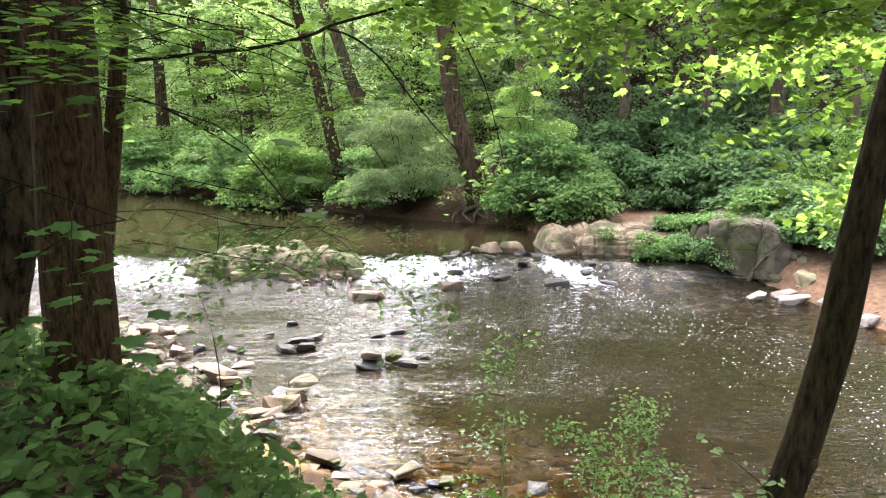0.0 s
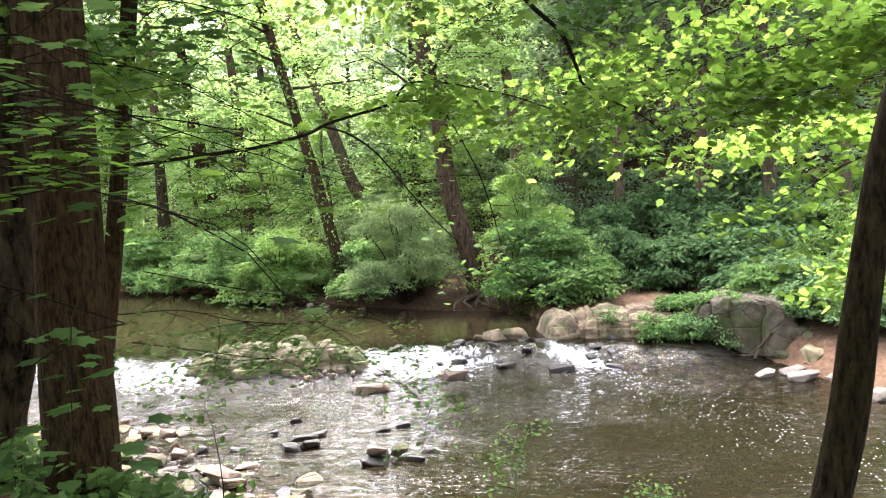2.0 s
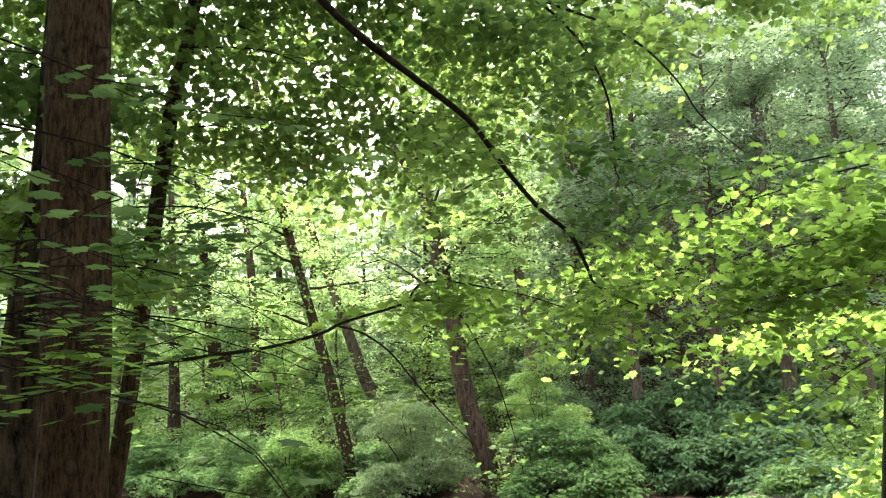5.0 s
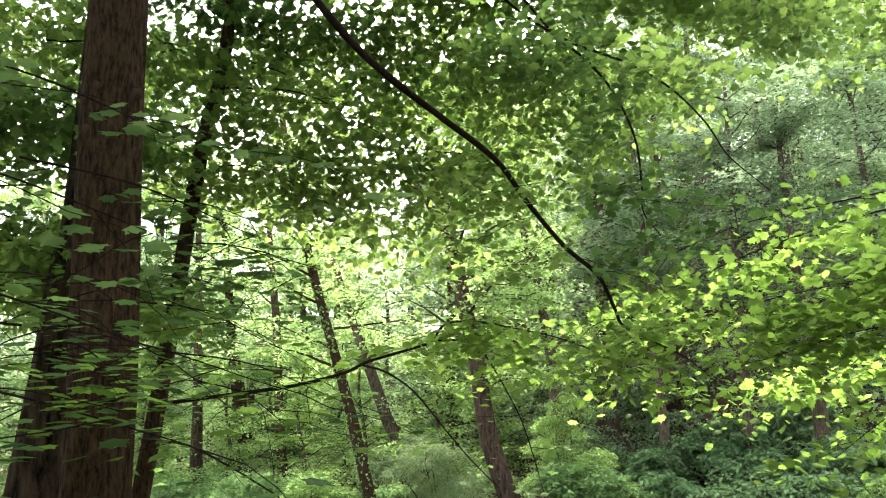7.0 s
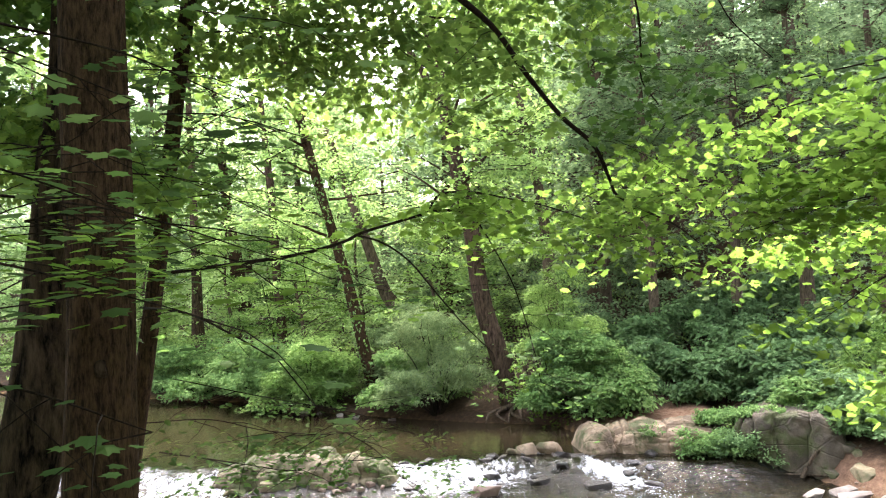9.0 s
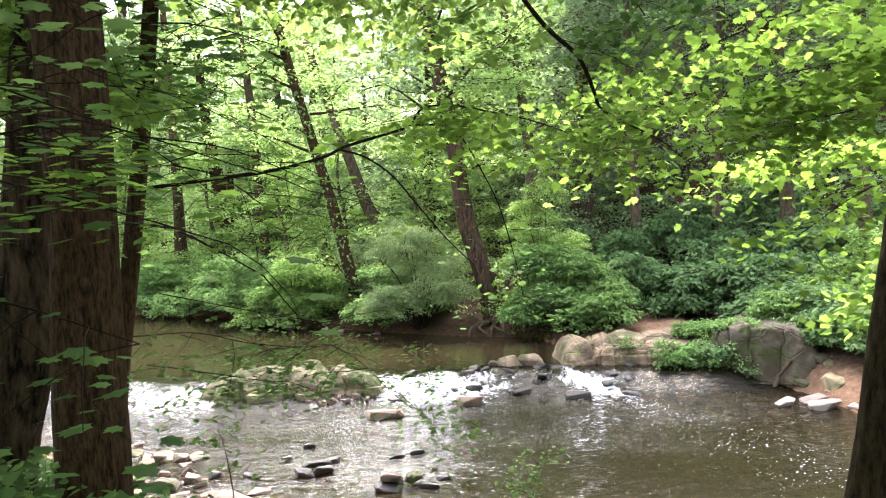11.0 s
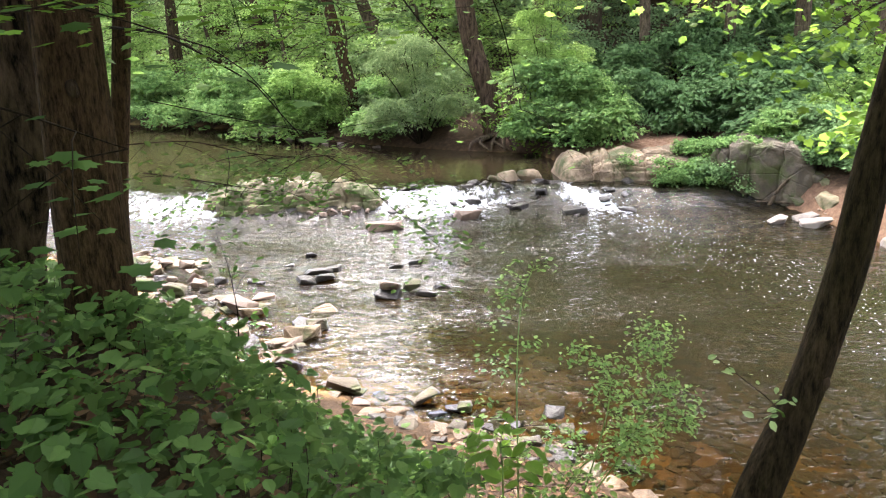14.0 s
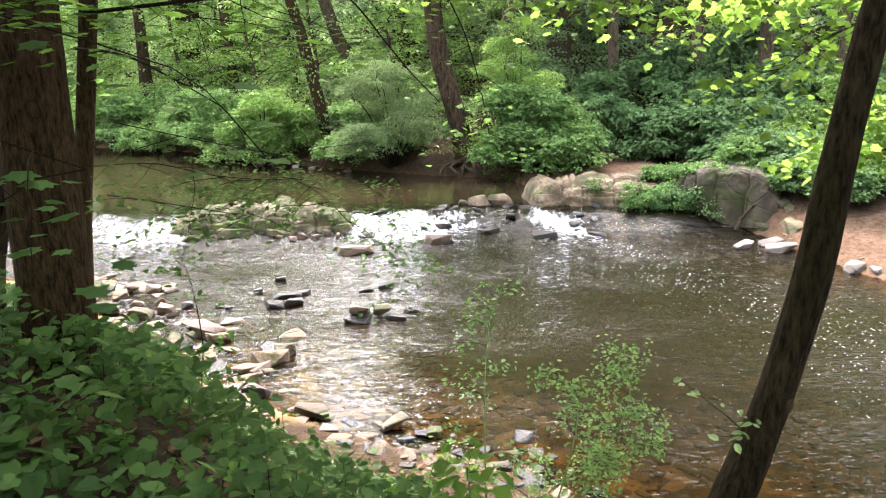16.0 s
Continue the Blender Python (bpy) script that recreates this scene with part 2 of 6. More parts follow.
def water_material():
    """Clear brown stream water with ripples, and white broken water where the attribute 'foam' says so."""
    m, n, l = material("stream_water")
    calm = n.new("ShaderNodeAttribute")
    calm.attribute_name = "chop"
    v = world_coords(n, l, (0.75, 2.1, 1.0))
    a = tex(n, l, "noise", 3.2, 2.0, v, 0.5)
    b = tex(n, l, "noise", 9.5, 1.0, v, 0.5)
    b.inputs["Distortion"].default_value = 1.2
    add = n.new("ShaderNodeMath")
    add.operation = "MULTIPLY_ADD"
    add.inputs[1].default_value = 0.7
    l.new(b.outputs["Fac"], add.inputs[0])
    l.new(a.outputs["Fac"], add.inputs[2])
    hm = n.new("ShaderNodeMath")
    hm.operation = "MULTIPLY"
    l.new(add.outputs[0], hm.inputs[0])
    l.new(calm.outputs["Fac"], hm.inputs[1])
    bump = n.new("ShaderNodeBump")
    bump.inputs["Strength"].default_value = 1.0
    bump.inputs["Distance"].default_value = 0.052
    l.new(hm.outputs[0], bump.inputs["Height"])
    clear = n.new("ShaderNodeBsdfTransparent")
    clear.inputs["Color"].default_value = (0.4, 0.325, 0.18, 1)
    murk = n.new("ShaderNodeBsdfDiffuse")
    silt = n.new("ShaderNodeAttribute")
    silt.attribute_name = "silt"
    tone = ramp(n, [(0.0, (0.012, 0.0102, 0.0052)), (1.0, (0.03, 0.0215, 0.0108))])
    l.new(silt.outputs["Fac"], tone.inputs["Fac"])
    l.new(tone.outputs[0], murk.inputs["Color"])
    under = n.new("ShaderNodeMixShader")
    dp = n.new("ShaderNodeAttribute")
    dp.attribute_name = "murk"
    l.new(dp.outputs["Fac"], under.inputs[0])
    l.new(clear.outputs[0], under.inputs[1])
    l.new(murk.outputs[0], under.inputs[2])
    gl = n.new("ShaderNodeBsdfGlossy")
    gl.inputs["Roughness"].default_value = 0.012
    l.new(bump.outputs[0], gl.inputs["Normal"])
    fr = n.new("ShaderNodeFresnel")
    fr.inputs["IOR"].default_value = 1.333
    l.new(bump.outputs[0], fr.inputs["Normal"])
    surf = n.new("ShaderNodeMixShader")
    l.new(fr.outputs[0], surf.inputs[0])
    l.new(under.outputs[0], surf.inputs[1])
    l.new(gl.outputs[0], surf.inputs[2])
    # white water, broken into streaks
    fo = n.new("ShaderNodeAttribute")
    fo.attribute_name = "foam"
    s = tex(n, l, "noise", 7.0, 10.0, world_coords(n, l, (1.0, 0.8, 1.0)), 0.75)
    s.inputs["Distortion"].default_value = 0.6
    sm = n.new("ShaderNodeMath")
    sm.operation = "MULTIPLY_ADD"
    sm.inputs[1].default_value = 1.5
    l.new(s.outputs["Fac"], sm.inputs[0])
    less = n.new("ShaderNodeMath")
    less.operation = "SUBTRACT"
    less.inputs[1].default_value = 0.23
    l.new(fo.outputs["Fac"], less.inputs[0])
    l.new(less.outputs[0], sm.inputs[2])
    fr2 = ramp(n, [(0.68, (0, 0, 0)), (0.9, (1, 1, 1))])
    sc = n.new("ShaderNodeMath")
    sc.operation = "MULTIPLY"
    sc.inputs[1].default_value = 0.78
    l.new(sm.outputs[0], sc.inputs[0])
    l.new(sc.outputs[0], fr2.inputs["Fac"])
    # sparkles on the ripples, painted as small white dots
    fk = n.new("ShaderNodeAttribute")
    fk.attribute_name = "sparkles"
    vo = tex(n, l, "voronoi", 21.0, vec=world_coords(n, l, (0.6, 1.3, 0.0)))
    lim = n.new("ShaderNodeMath")
    lim.operation = "MULTIPLY"
    lim.inputs[1].default_value = 0.17
    l.new(fk.outputs["Fac"], lim.inputs[0])
    sepc = n.new("ShaderNodeSeparateColor")
    l.new(vo.outputs["Color"], sepc.inputs[0])
    lim2 = n.new("ShaderNodeMath")
    lim2.operation = "MULTIPLY"
    l.new(lim.outputs[0], lim2.inputs[0])
    l.new(sepc.outputs[0], lim2.inputs[1])
    dot = n.new("ShaderNodeMath")
    dot.operation = "LESS_THAN"
    l.new(vo.outputs["Distance"], dot.inputs[0])
    l.new(lim2.outputs[0], dot.inputs[1])
    both = n.new("ShaderNodeMath")
    both.operation = "MAXIMUM"
    l.new(fr2.outputs[0], both.inputs[0])
    l.new(dot.outputs[0], both.inputs[1])
    white = n.new("ShaderNodeBsdfPrincipled")
    white.inputs["Base Color"].default_value = (0.7, 0.72, 0.74, 1)
    white.inputs["Roughness"].default_value = 0.5
    fb = n.new("ShaderNodeBump")
    fb.inputs["Strength"].default_value = 0.6
    fb.inputs["Distance"].default_value = 0.05
    l.new(s.outputs["Fac"], fb.inputs["Height"])
    l.new(fb.outputs[0], white.inputs["Normal"])
    fin = n.new("ShaderNodeMixShader")
    l.new(both.outputs[0], fin.inputs[0])
    l.new(surf.outputs[0], fin.inputs[1])
    l.new(white.outputs[0], fin.inputs[2])
    o = n.new("ShaderNodeOutputMaterial")
    l.new(fin.outputs[0], o.inputs["Surface"])
    return m


WATER = water_material()


# ---- mesh tools ----
def raw_mesh(name, verts, faces, mat, smooth=True):
    """A mesh from arrays: verts (N, 3), faces (M, 3 or 4)."""
    me = bpy.data.meshes.new(name)
    verts, faces = np.asarray(verts, np.float32), np.asarray(faces, np.int32)
    k = faces.shape[1]
    me.vertices.add(len(verts))
    me.vertices.foreach_set("co", verts.ravel())
    me.loops.add(faces.size)
    me.loops.foreach_set("vertex_index", faces.ravel())
    me.polygons.add(len(faces))
    me.polygons.foreach_set("loop_start", np.arange(0, faces.size, k, dtype=np.int32))
    me.polygons.foreach_set("use_smooth", np.full(len(faces), smooth))
    me.materials.append(mat)
    me.update(calc_edges=True)
    return me


def child(name, me, parent=None, label=""):
    ob = new(name, me)
    if parent is not None:
        ob.parent = parent
    return tagged(ob, label)


def field(me, name, values):
    at = me.attributes.new(name, "FLOAT", "POINT")
    at.data.foreach_set("value", np.asarray(values, np.float32).ravel())


def smooth_line(points, n):
    """A Catmull-Rom line of n points through the given ones."""
    p = np.asarray(points, float)
    q = np.vstack([2 * p[0] - p[1], p, 2 * p[-1] - p[-2]])
    u = np.linspace(0, len(p) - 1 - 1e-6, n)
    i = u.astype(int)
    f = (u - i)[:, None]
    a, b, c, d = q[i], q[i + 1], q[i + 2], q[i + 3]
    return 0.5 * (2 * b + (c - a) * f + (2 * a - 5 * b + 4 * c - d) * f**2 + (3 * b - a - 3 * c + d) * f**3)


def tube(points, radii, sides=8, rough=0.0, seed=0):
    """Vertices and faces of a tapered tube along points."""
    p = np.asarray(points, float)
    n = len(p)
    r = np.interp(np.linspace(0, 1, n), np.linspace(0, 1, len(radii)), radii)
    d = np.gradient(p, axis=0)
    d /= np.linalg.norm(d, axis=1)[:, None] + 1e-9
    ref = np.where(np.abs(d[:, 2:3]) > 0.9, [[1.0, 0, 0]], [[0, 0, 1.0]])
    s = np.cross(d, ref)
    s /= np.linalg.norm(s, axis=1)[:, None]
    t = np.cross(d, s)
    a = np.linspace(0, 2 * np.pi, sides, endpoint=False)
    rr = r[:, None] * np.ones(sides)
    if rough:
        g = np.random.default_rng(seed)
        ph = g.uniform(0, 6.28, 6)
        u = np.linspace(0, n * 0.35, n)[:, None]
        rr = rr * (1 + rough * (np.sin(3 * a + ph[0] + 0.6 * np.sin(u + ph[1])) * 0.5 + np.sin(5 * a + ph[2] + u * 0.7) * 0.35 + np.sin(u * 2.1 + ph[3]) * 0.3 + g.normal(0, 0.25, (n, sides))))
    v = p[:, None] + rr[..., None] * (np.cos(a)[None, :, None] * s[:, None] + np.sin(a)[None, :, None] * t[:, None])
    v = np.concatenate([v.reshape(-1, 3), p[-1:] + d[-1:] * r[-1]])
    i, j = np.meshgrid(np.arange(n - 1), np.arange(sides), indexing="ij")
    k = (j + 1) % sides
    f = np.stack([i * sides + j, i * sides + k, (i + 1) * sides + k, (i + 1) * sides + j], -1).reshape(-1, 4)
    j = np.arange(sides)
    cap = np.stack([(n - 1) * sides + j, (n - 1) * sides + (j + 1) % sides, np.full(sides, n * sides), np.full(sides, n * sides)], -1)
    return v, np.vstack([f, cap])


def join(parts):
    vs, fs, k = [], [], 0
    for v, f in parts:
        vs.append(v)
        fs.append(f + k)
        k += len(v)
    return np.vstack(vs), np.vstack(fs)


def tri(f):
    """Quads to triangles, empty ones dropped."""
    t = np.vstack([f[:, [0, 1, 2]], f[:, [0, 2, 3]]])
    return t[(t[:, 0] != t[:, 1]) & (t[:, 1] != t[:, 2]) & (t[:, 0] != t[:, 2])]


def tube_mesh(name, tubes, mat):
    v, f = join(tubes)
    return raw_mesh(name, v, tri(f), mat)


def star():
    half = [(0.0, 0.03), (0.27, -0.06), (0.32, 0.14), (0.56, 0.34), (0.35, 0.45), (0.34, 0.70), (0.15, 0.66), (0.0, 1.0)]
    out = half + [(-x, y) for x, y in half[-2:0:-1]]
    v = np.array([(0, 0.32, 0.0)] + [(x, y, -0.10 * abs(x) - 0.06 * y) for x, y in out])
    k = len(out)
    return v, np.array([(0, 1 + i, 1 + (i + 1) % k) for i in range(k)])


def broad():
    """A broad three-lobed leaf, folded along its midrib."""
    half = [(0.0, 0.05), (0.2, -0.06), (0.42, 0.08), (0.52, 0.34), (0.36, 0.47), (0.33, 0.66), (0.16, 0.84), (0.0, 1.0)]
    out = half + [(-x, y) for x, y in half[-2:0:-1]]
    v = np.array([(0, 0.35, -0.05)] + [(x, y, 0.16 * abs(x) - 0.12 * y * y) for x, y in out])
    k = len(out)
    return v, np.array([(0, 1 + i, 1 + (i + 1) % k) for i in range(k)])


SHAPES = {
    "rhomb": (np.array([(0, 0, 0), (0.32, 0.5, 0.07), (0, 1.0, -0.05), (-0.32, 0.5, 0.07)]), np.array([(0, 1, 2), (0, 2, 3)])),
    "narrow": (np.array([(0, 0, 0), (0.13, 0.45, 0.03), (0, 1.0, -0.1), (-0.13, 0.45, 0.03)]), np.array([(0, 1, 2), (0, 2, 3)])),
    "oval": (np.array([(0, 0, 0), (0.27, 0.22, 0.06), (0.30, 0.58, 0.05), (0, 1.0, -0.06), (-0.30, 0.58, 0.05), (-0.27, 0.22, 0.06)]), np.array([(0, 1, 2), (0, 2, 3), (0, 3, 4), (0, 4, 5)])),
    "maple": star(),
    "broad": broad(),
}


def leaves(name, pos, size, shape, mat, rng, droop=0.25, wild=0.45, heading=None):
    """One mesh of many leaves; size may be one number or an array."""
    v, f = SHAPES[shape]
    n = len(pos)
    a = rng.uniform(0, 2 * np.pi, n) if heading is None else heading + rng.normal(0, 0.7, n)
    p, r = rng.normal(-droop, wild, n), rng.normal(0, wild, n)
    s = np.broadcast_to(size, n) * rng.uniform(0.65, 1.25, n)
    ca, sa, cp, sp, cr, sr = np.cos(a), np.sin(a), np.cos(p), np.sin(p), np.cos(r), np.sin(r)
    x, y, z = v[:, 0][None], v[:, 1][None], v[:, 2][None]
    x1, z1 = cr[:, None] * x + sr[:, None] * z, -sr[:, None] * x + cr[:, None] * z
    y2, z2 = cp[:, None] * y - sp[:, None] * z1, sp[:, None] * y + cp[:, None] * z1
    x3, y3 = ca[:, None] * x1 - sa[:, None] * y2, sa[:, None] * x1 + ca[:, None] * y2
    out = np.stack([x3, y3, z2], -1) * s[:, None, None] + np.asarray(pos)[:, None]
    faces = (f[None] + (np.arange(n) * len(v))[:, None, None]).reshape(-1, 3)
    return raw_mesh(name, out.reshape(-1, 3), faces, mat, smooth=False)


def sprays(rng, centres, each, flat, spread):
    """Leaf places in flat sprays round the centres."""
    c = np.repeat(np.asarray(centres), each, axis=0)
    r = np.sqrt(rng.uniform(0, 1, len(c))) * spread
    a = rng.uniform(0, 6.283, len(c))
    off = np.stack([np.cos(a) * r, np.sin(a) * r, rng.normal(0, flat, len(c)) - 0.18 * r], -1)
    return c + off


def sky_gap(rng, pos):
    """Which leaves stay: the canopy is open over the bend of the creek, above the tops of the far trees."""
    x, y, z = pos.T
    y = np.maximum(y, 1)
    t, up, low = x / y, (z - 3.75) / y, (z + 3.75) / y
    chance = np.ones(len(pos))
    chance[(t < 0.03) & (y > 20) & (z > 8.5) & (up < 0.3)] = 0.45
    chance[(t < -0.05) & (up > 0.3)] = 0.7
    chance[(t < -0.045) & (t > -0.27) & (y < 29) & (z > 9)] = 0.6
    lane = (t < -0.025) & (t > -0.125) & (y < 34)
    chance[lane & (up > 0.02)] = 0.8
    chance[lane & (low > 0.36) & (low < 0.58)] = 0.4
    chance[lane & (t < -0.04) & (t > -0.108) & (low > 0.43) & (low < 0.6)] = 0.03
    far = (t < -0.02) & (t > -0.13) & (y >= 34)
    chance[far & (low > 0.44)] = 0.05
    return rng.uniform(0, 1, len(pos)) < chance


def thing(name, label, category, group="", kind="", at=(0, 0, 0)):
    ob = new(name)
    ob.location = at
    ob.empty_display_size = 0.2
    return tagged(ob, label, category, group, kind)


# ---- ground and water ----
XN = [-60, -30, -14, -8, -5, -3.7, -2.6, -1.9, -1.1, -0.5, 0.05, 0.9, 1.25, 2.3, 5, 10, 60]
YN = [34, 26, 18, 14.2, 12.0, 10.0, 9.1, 8.6, 7.95, 7.6, 7.35, 6.85, 6.4, 5.5, 4.7, 4.2, 0]
XF = [-60, -30, -12, -7.9, -5.4, -3.0, -1.5, 0.0, 1.1, 2.0, 2.5, 4.2, 5.1, 6.0, 6.5, 6.8, 7.1, 7.6, 10, 20, 60]
YF = [45, 38, 29.6, 27.7, 25.0, 23.6, 22.7, 21.9, 21.5, 21.2, 19.6, 18.5, 17.8, 17.0, 16.2, 14.2, 13.0, 12.3, 11.2, 9, 4]


def step(v):
    v = np.clip(v, 0, 1)
    return v * v * (3 - 2 * v)


def wave(x, y, s):
    return np.sin(x * s + 1.3 * np.sin(y * s * 0.7)) * np.cos(y * s * 1.1 + 0.8 * np.sin(x * s * 0.6))


def crest(x):
    """The line of the rock ledge across the stream."""
    return 17.25 + 0.12 * np.sin(x * 2.3) + 0.25 * np.sin(x * 0.7 + 1)


def water_level(x, y):
    drop = step((y - crest(x) + 1.0) / 1.0)
    return 0.36 * drop


def ground(x, y):
    x, y = np.asarray(x, float), np.asarray(y, float)
    n_in, f_in = np.interp(x, XN, YN) - y, y - np.interp(x, XF, YF)
    left = np.interp(n_in, [0, 0.8, 2.0, 3.4, 4.6, 7, 30], [0.02, 0.14, 0.45, 1.75, 2.3, 2.35, 2.7])
    right = np.interp(n_in, [0, 1.0, 2.0, 3.0, 4.0, 5.0, 6.2, 30], [0.02, 0.18, 0.5, 1.0, 1.42, 1.9, 2.2, 2.7])
    k = step((0.3 - x) / 1.8)
    near = left * k + right * (1 - k)
    high = np.interp(f_in, [0, 0.15, 1, 3, 8, 20, 60, 400], [0.3, 0.5, 0.8, 1.02, 1.4, 2.0, 4.5, 20])
    low = np.interp(f_in, [0, 1.0, 2.5, 5, 9, 20, 60, 400], [0.0, 0.14, 0.45, 0.95, 1.4, 2.4, 6, 24])
    kb = step((x - 5.6) / 0.6)
    far = high * (1 - kb) + low * kb - 0.24 * step((x - 2.4) / 0.9) * step((6.6 - x) / 1.0) * step((22.2 - y) / 1.5) * step(f_in / 1.0)
    hill = np.maximum(0, y - 25.5 - 0.25 * np.maximum(0, 8 - x)) * 0.62 * step((x - 1.5) / 9)
    far = far + np.minimum(hill, 15) + np.minimum(np.maximum(0, y - 48) * 0.12 * (1 - step((x - 1.5) / 9)), 14)
    inside = np.minimum(-n_in, -f_in)
    deep = np.interp(inside, [0, 0.6, 2, 4, 8], [0.02, 0.08, 0.2, 0.34, 0.5])
    bed = water_level(x, y) - deep
    z = np.where(n_in > 0, near, np.where(f_in > 0, far, bed))
    land = step(np.maximum(n_in, f_in) / 2)
    return z + land * (0.07 * wave(x, y, 1.1) + 0.03 * wave(x + 3, y, 3.7)) + 0.012 * wave(x, y + 1, 6.0)


def axis(*spans):
    return np.unique(np.concatenate([np.arange(a, b, s) for a, b, s in spans]))


def grid(xs, ys):
    x, y = np.meshgrid(xs, ys)
    n, m = x.shape
    i, j = np.meshgrid(np.arange(n - 1), np.arange(m - 1), indexing="ij")
    k = i * m + j
    return x.ravel(), y.ravel(), np.stack([k, k + 1, k + m + 1, k + m], -1).reshape(-1, 4)


gx, gy, gf = grid(axis((-400, -60, 20), (-60, -12, 1.5), (-12, -7, 0.3), (-7, 9, 0.12), (9, 16, 0.4), (16, 60, 1.5), (60, 401, 20)),
                  axis((-60, -12, 6), (-12, 0, 0.8), (0, 26, 0.12), (26, 40, 0.4), (40, 90, 2), (90, 600, 25)))
me = raw_mesh("ground", np.stack([gx, gy, ground(gx, gy)], -1), gf, GROUND)
n_gap, f_gap = gy - np.interp(gx, XN, YN), np.interp(gx, XF, YF) - gy
field(me, "bed", np.where(n_gap < f_gap, step((n_gap + 0.25 + 0.5 * step((-1.0 - gx) / 1.0)) / 0.6), step((f_gap + 0.05) / 0.3)))
path = step((0.95 - np.abs(gy - (20.1 + 0.02 * (gx - 4))) - 0.2 * np.sin(gx * 2.3)) / 0.5) * step((gx - 2.9) / 0.6) * step((6.6 - gx) / 1.2)
beach = step((gx - 6.0) / 0.5) * step((13.5 - gx) / 3) * step((gy - np.interp(gx, XF, YF) + 1.6) / 0.9) * step((3.0 - (gy - np.interp(gx, XF, YF))) / 1.2)
field(me, "clay", np.maximum(path, 0.45 * beach))
tagged(new("ground", me), "brown leaf-littered forest floor with clay path and stream bed", "ground", kind="structure")

wx, wy, wf = grid(axis((-60, -12, 1.5), (-12, -8, 0.3), (-8, 9, 0.07), (9, 60, 1.5)), axis((0, 6, 0.5), (6, 15.0, 0.12), (15.0, 18.4, 0.06), (18.4, 30, 0.3), (30, 48, 1)))
fall = np.exp(-(((wy - crest(wx) + 0.45) / 0.55) ** 2))
jx, jy = wx + 0.22 * wave(wx, wy, 2.3) + 0.1 * wave(wx + 4, wy, 6.1), wy + 0.2 * wave(wx + 9, wy, 1.9) + 0.08 * wave(wx, wy, 5.3)
chan = np.interp(jx, [-12, -9, -7.5, -5.0, -4.6, -2.1, -1.6, 0.2, 0.6, 1.0, 1.75, 2.05, 2.6, 3.1, 3.7], [0.5, 0.6, 0.62, 0.6, 0.1, 0.1, 0.85, 1, 0.8, 0.52, 0.34, 0.42, 0.4, 0.3, 0.1])
run = np.interp(crest(wx) - jy, [-0.3, 0, 0.3, 0.9, 1.5, 3.0, 6], [0, 0.35, 1.0, 0.85, 0.52, 0.3, 0.06])
below = step((crest(wx) - wy) / 0.5)
down = np.clip(crest(wx) - wy, 0, 20)
wz = water_level(wx, wy) + 0.04 * fall * chan * (wave(wx, wy * 0.8, 6) + 0.5 * wave(wx + 2, wy * 0.7, 13)) + 0.018 * below * np.exp(-down / 5) * (wave(wx, wy, 5.2) + 0.7 * wave(wx + 5, wy, 11.0))
me = raw_mesh("water", np.stack([wx, wy, wz], -1), wf, WATER)
tongue = np.exp(-(((jx - 2.1 - 0.85 * down) / (0.17 + 0.12 * down)) ** 2)) * np.exp(-down / 1.4) * step((crest(wx) + 0.35 - wy) / 0.3)
streak = 0.15 * tongue + 0.11 * np.exp(-(((wx - 2.3 - 0.42 * down) / (0.5 + 0.1 * down)) ** 2)) * np.exp(-down / 4) * below
calm = 1 - 0.55 * step((down - 0.55) / 0.7) * step((wx - 0.9) / 0.6)
field(me, "foam", chan * run * calm * 0.58 + streak * 2.8 + 0.16 * np.exp(-(((wx + 5.6) / 1.6) ** 2)) * np.exp(-down / 3) * below)
gust = 0.75 + 0.45 * wave(wx * 0.6, wy * 1.5, 1.4)
left = step((0.9 - wx) / 1.6)
field(me, "chop", 0.05 + below * (0.09 + 0.14 * left + (0.4 + 0.5 * left) * np.exp(-down / 4.6)) * gust + 0.25 * np.exp(-(((wx - 2.8 - 0.42 * down) / 1.6) ** 2)) * below * np.exp(-down / 9) * gust + (0.3 + 0.35 * step((wx - 0.2) / 0.8)) * np.exp(-down / 2.0) * below)
lane = np.exp(-(((wx - 2.6 - 0.42 * down) / (0.7 + 0.12 * down)) ** 2)) * below
# where the painted glints lie: down the run and over the right-hand water
field(me, "sparkles", below * (0.8 * lane + 0.45 * step((wx - 0.3) / 1.5)) * step((wy - 6.5) / 2))
field(me, "silt", step((wy - crest(wx)) / 1.5))
field(me, "murk", np.where(wy > crest(wx), 0.9, np.maximum(0.7 * step((wx - 1.0) / 1.5) * step((wy - 13.5) / 1.5), np.interp(np.minimum(wy - np.interp(wx, XN, YN), np.interp(wx, XF, YF) - wy), [0, 1, 2.5, 5], [0.03, 0.15, 0.55, 0.85]))))
tagged(new("water", me), "shallow brown creek, rippled, breaking white over a rock ledge", "water", kind="structure")


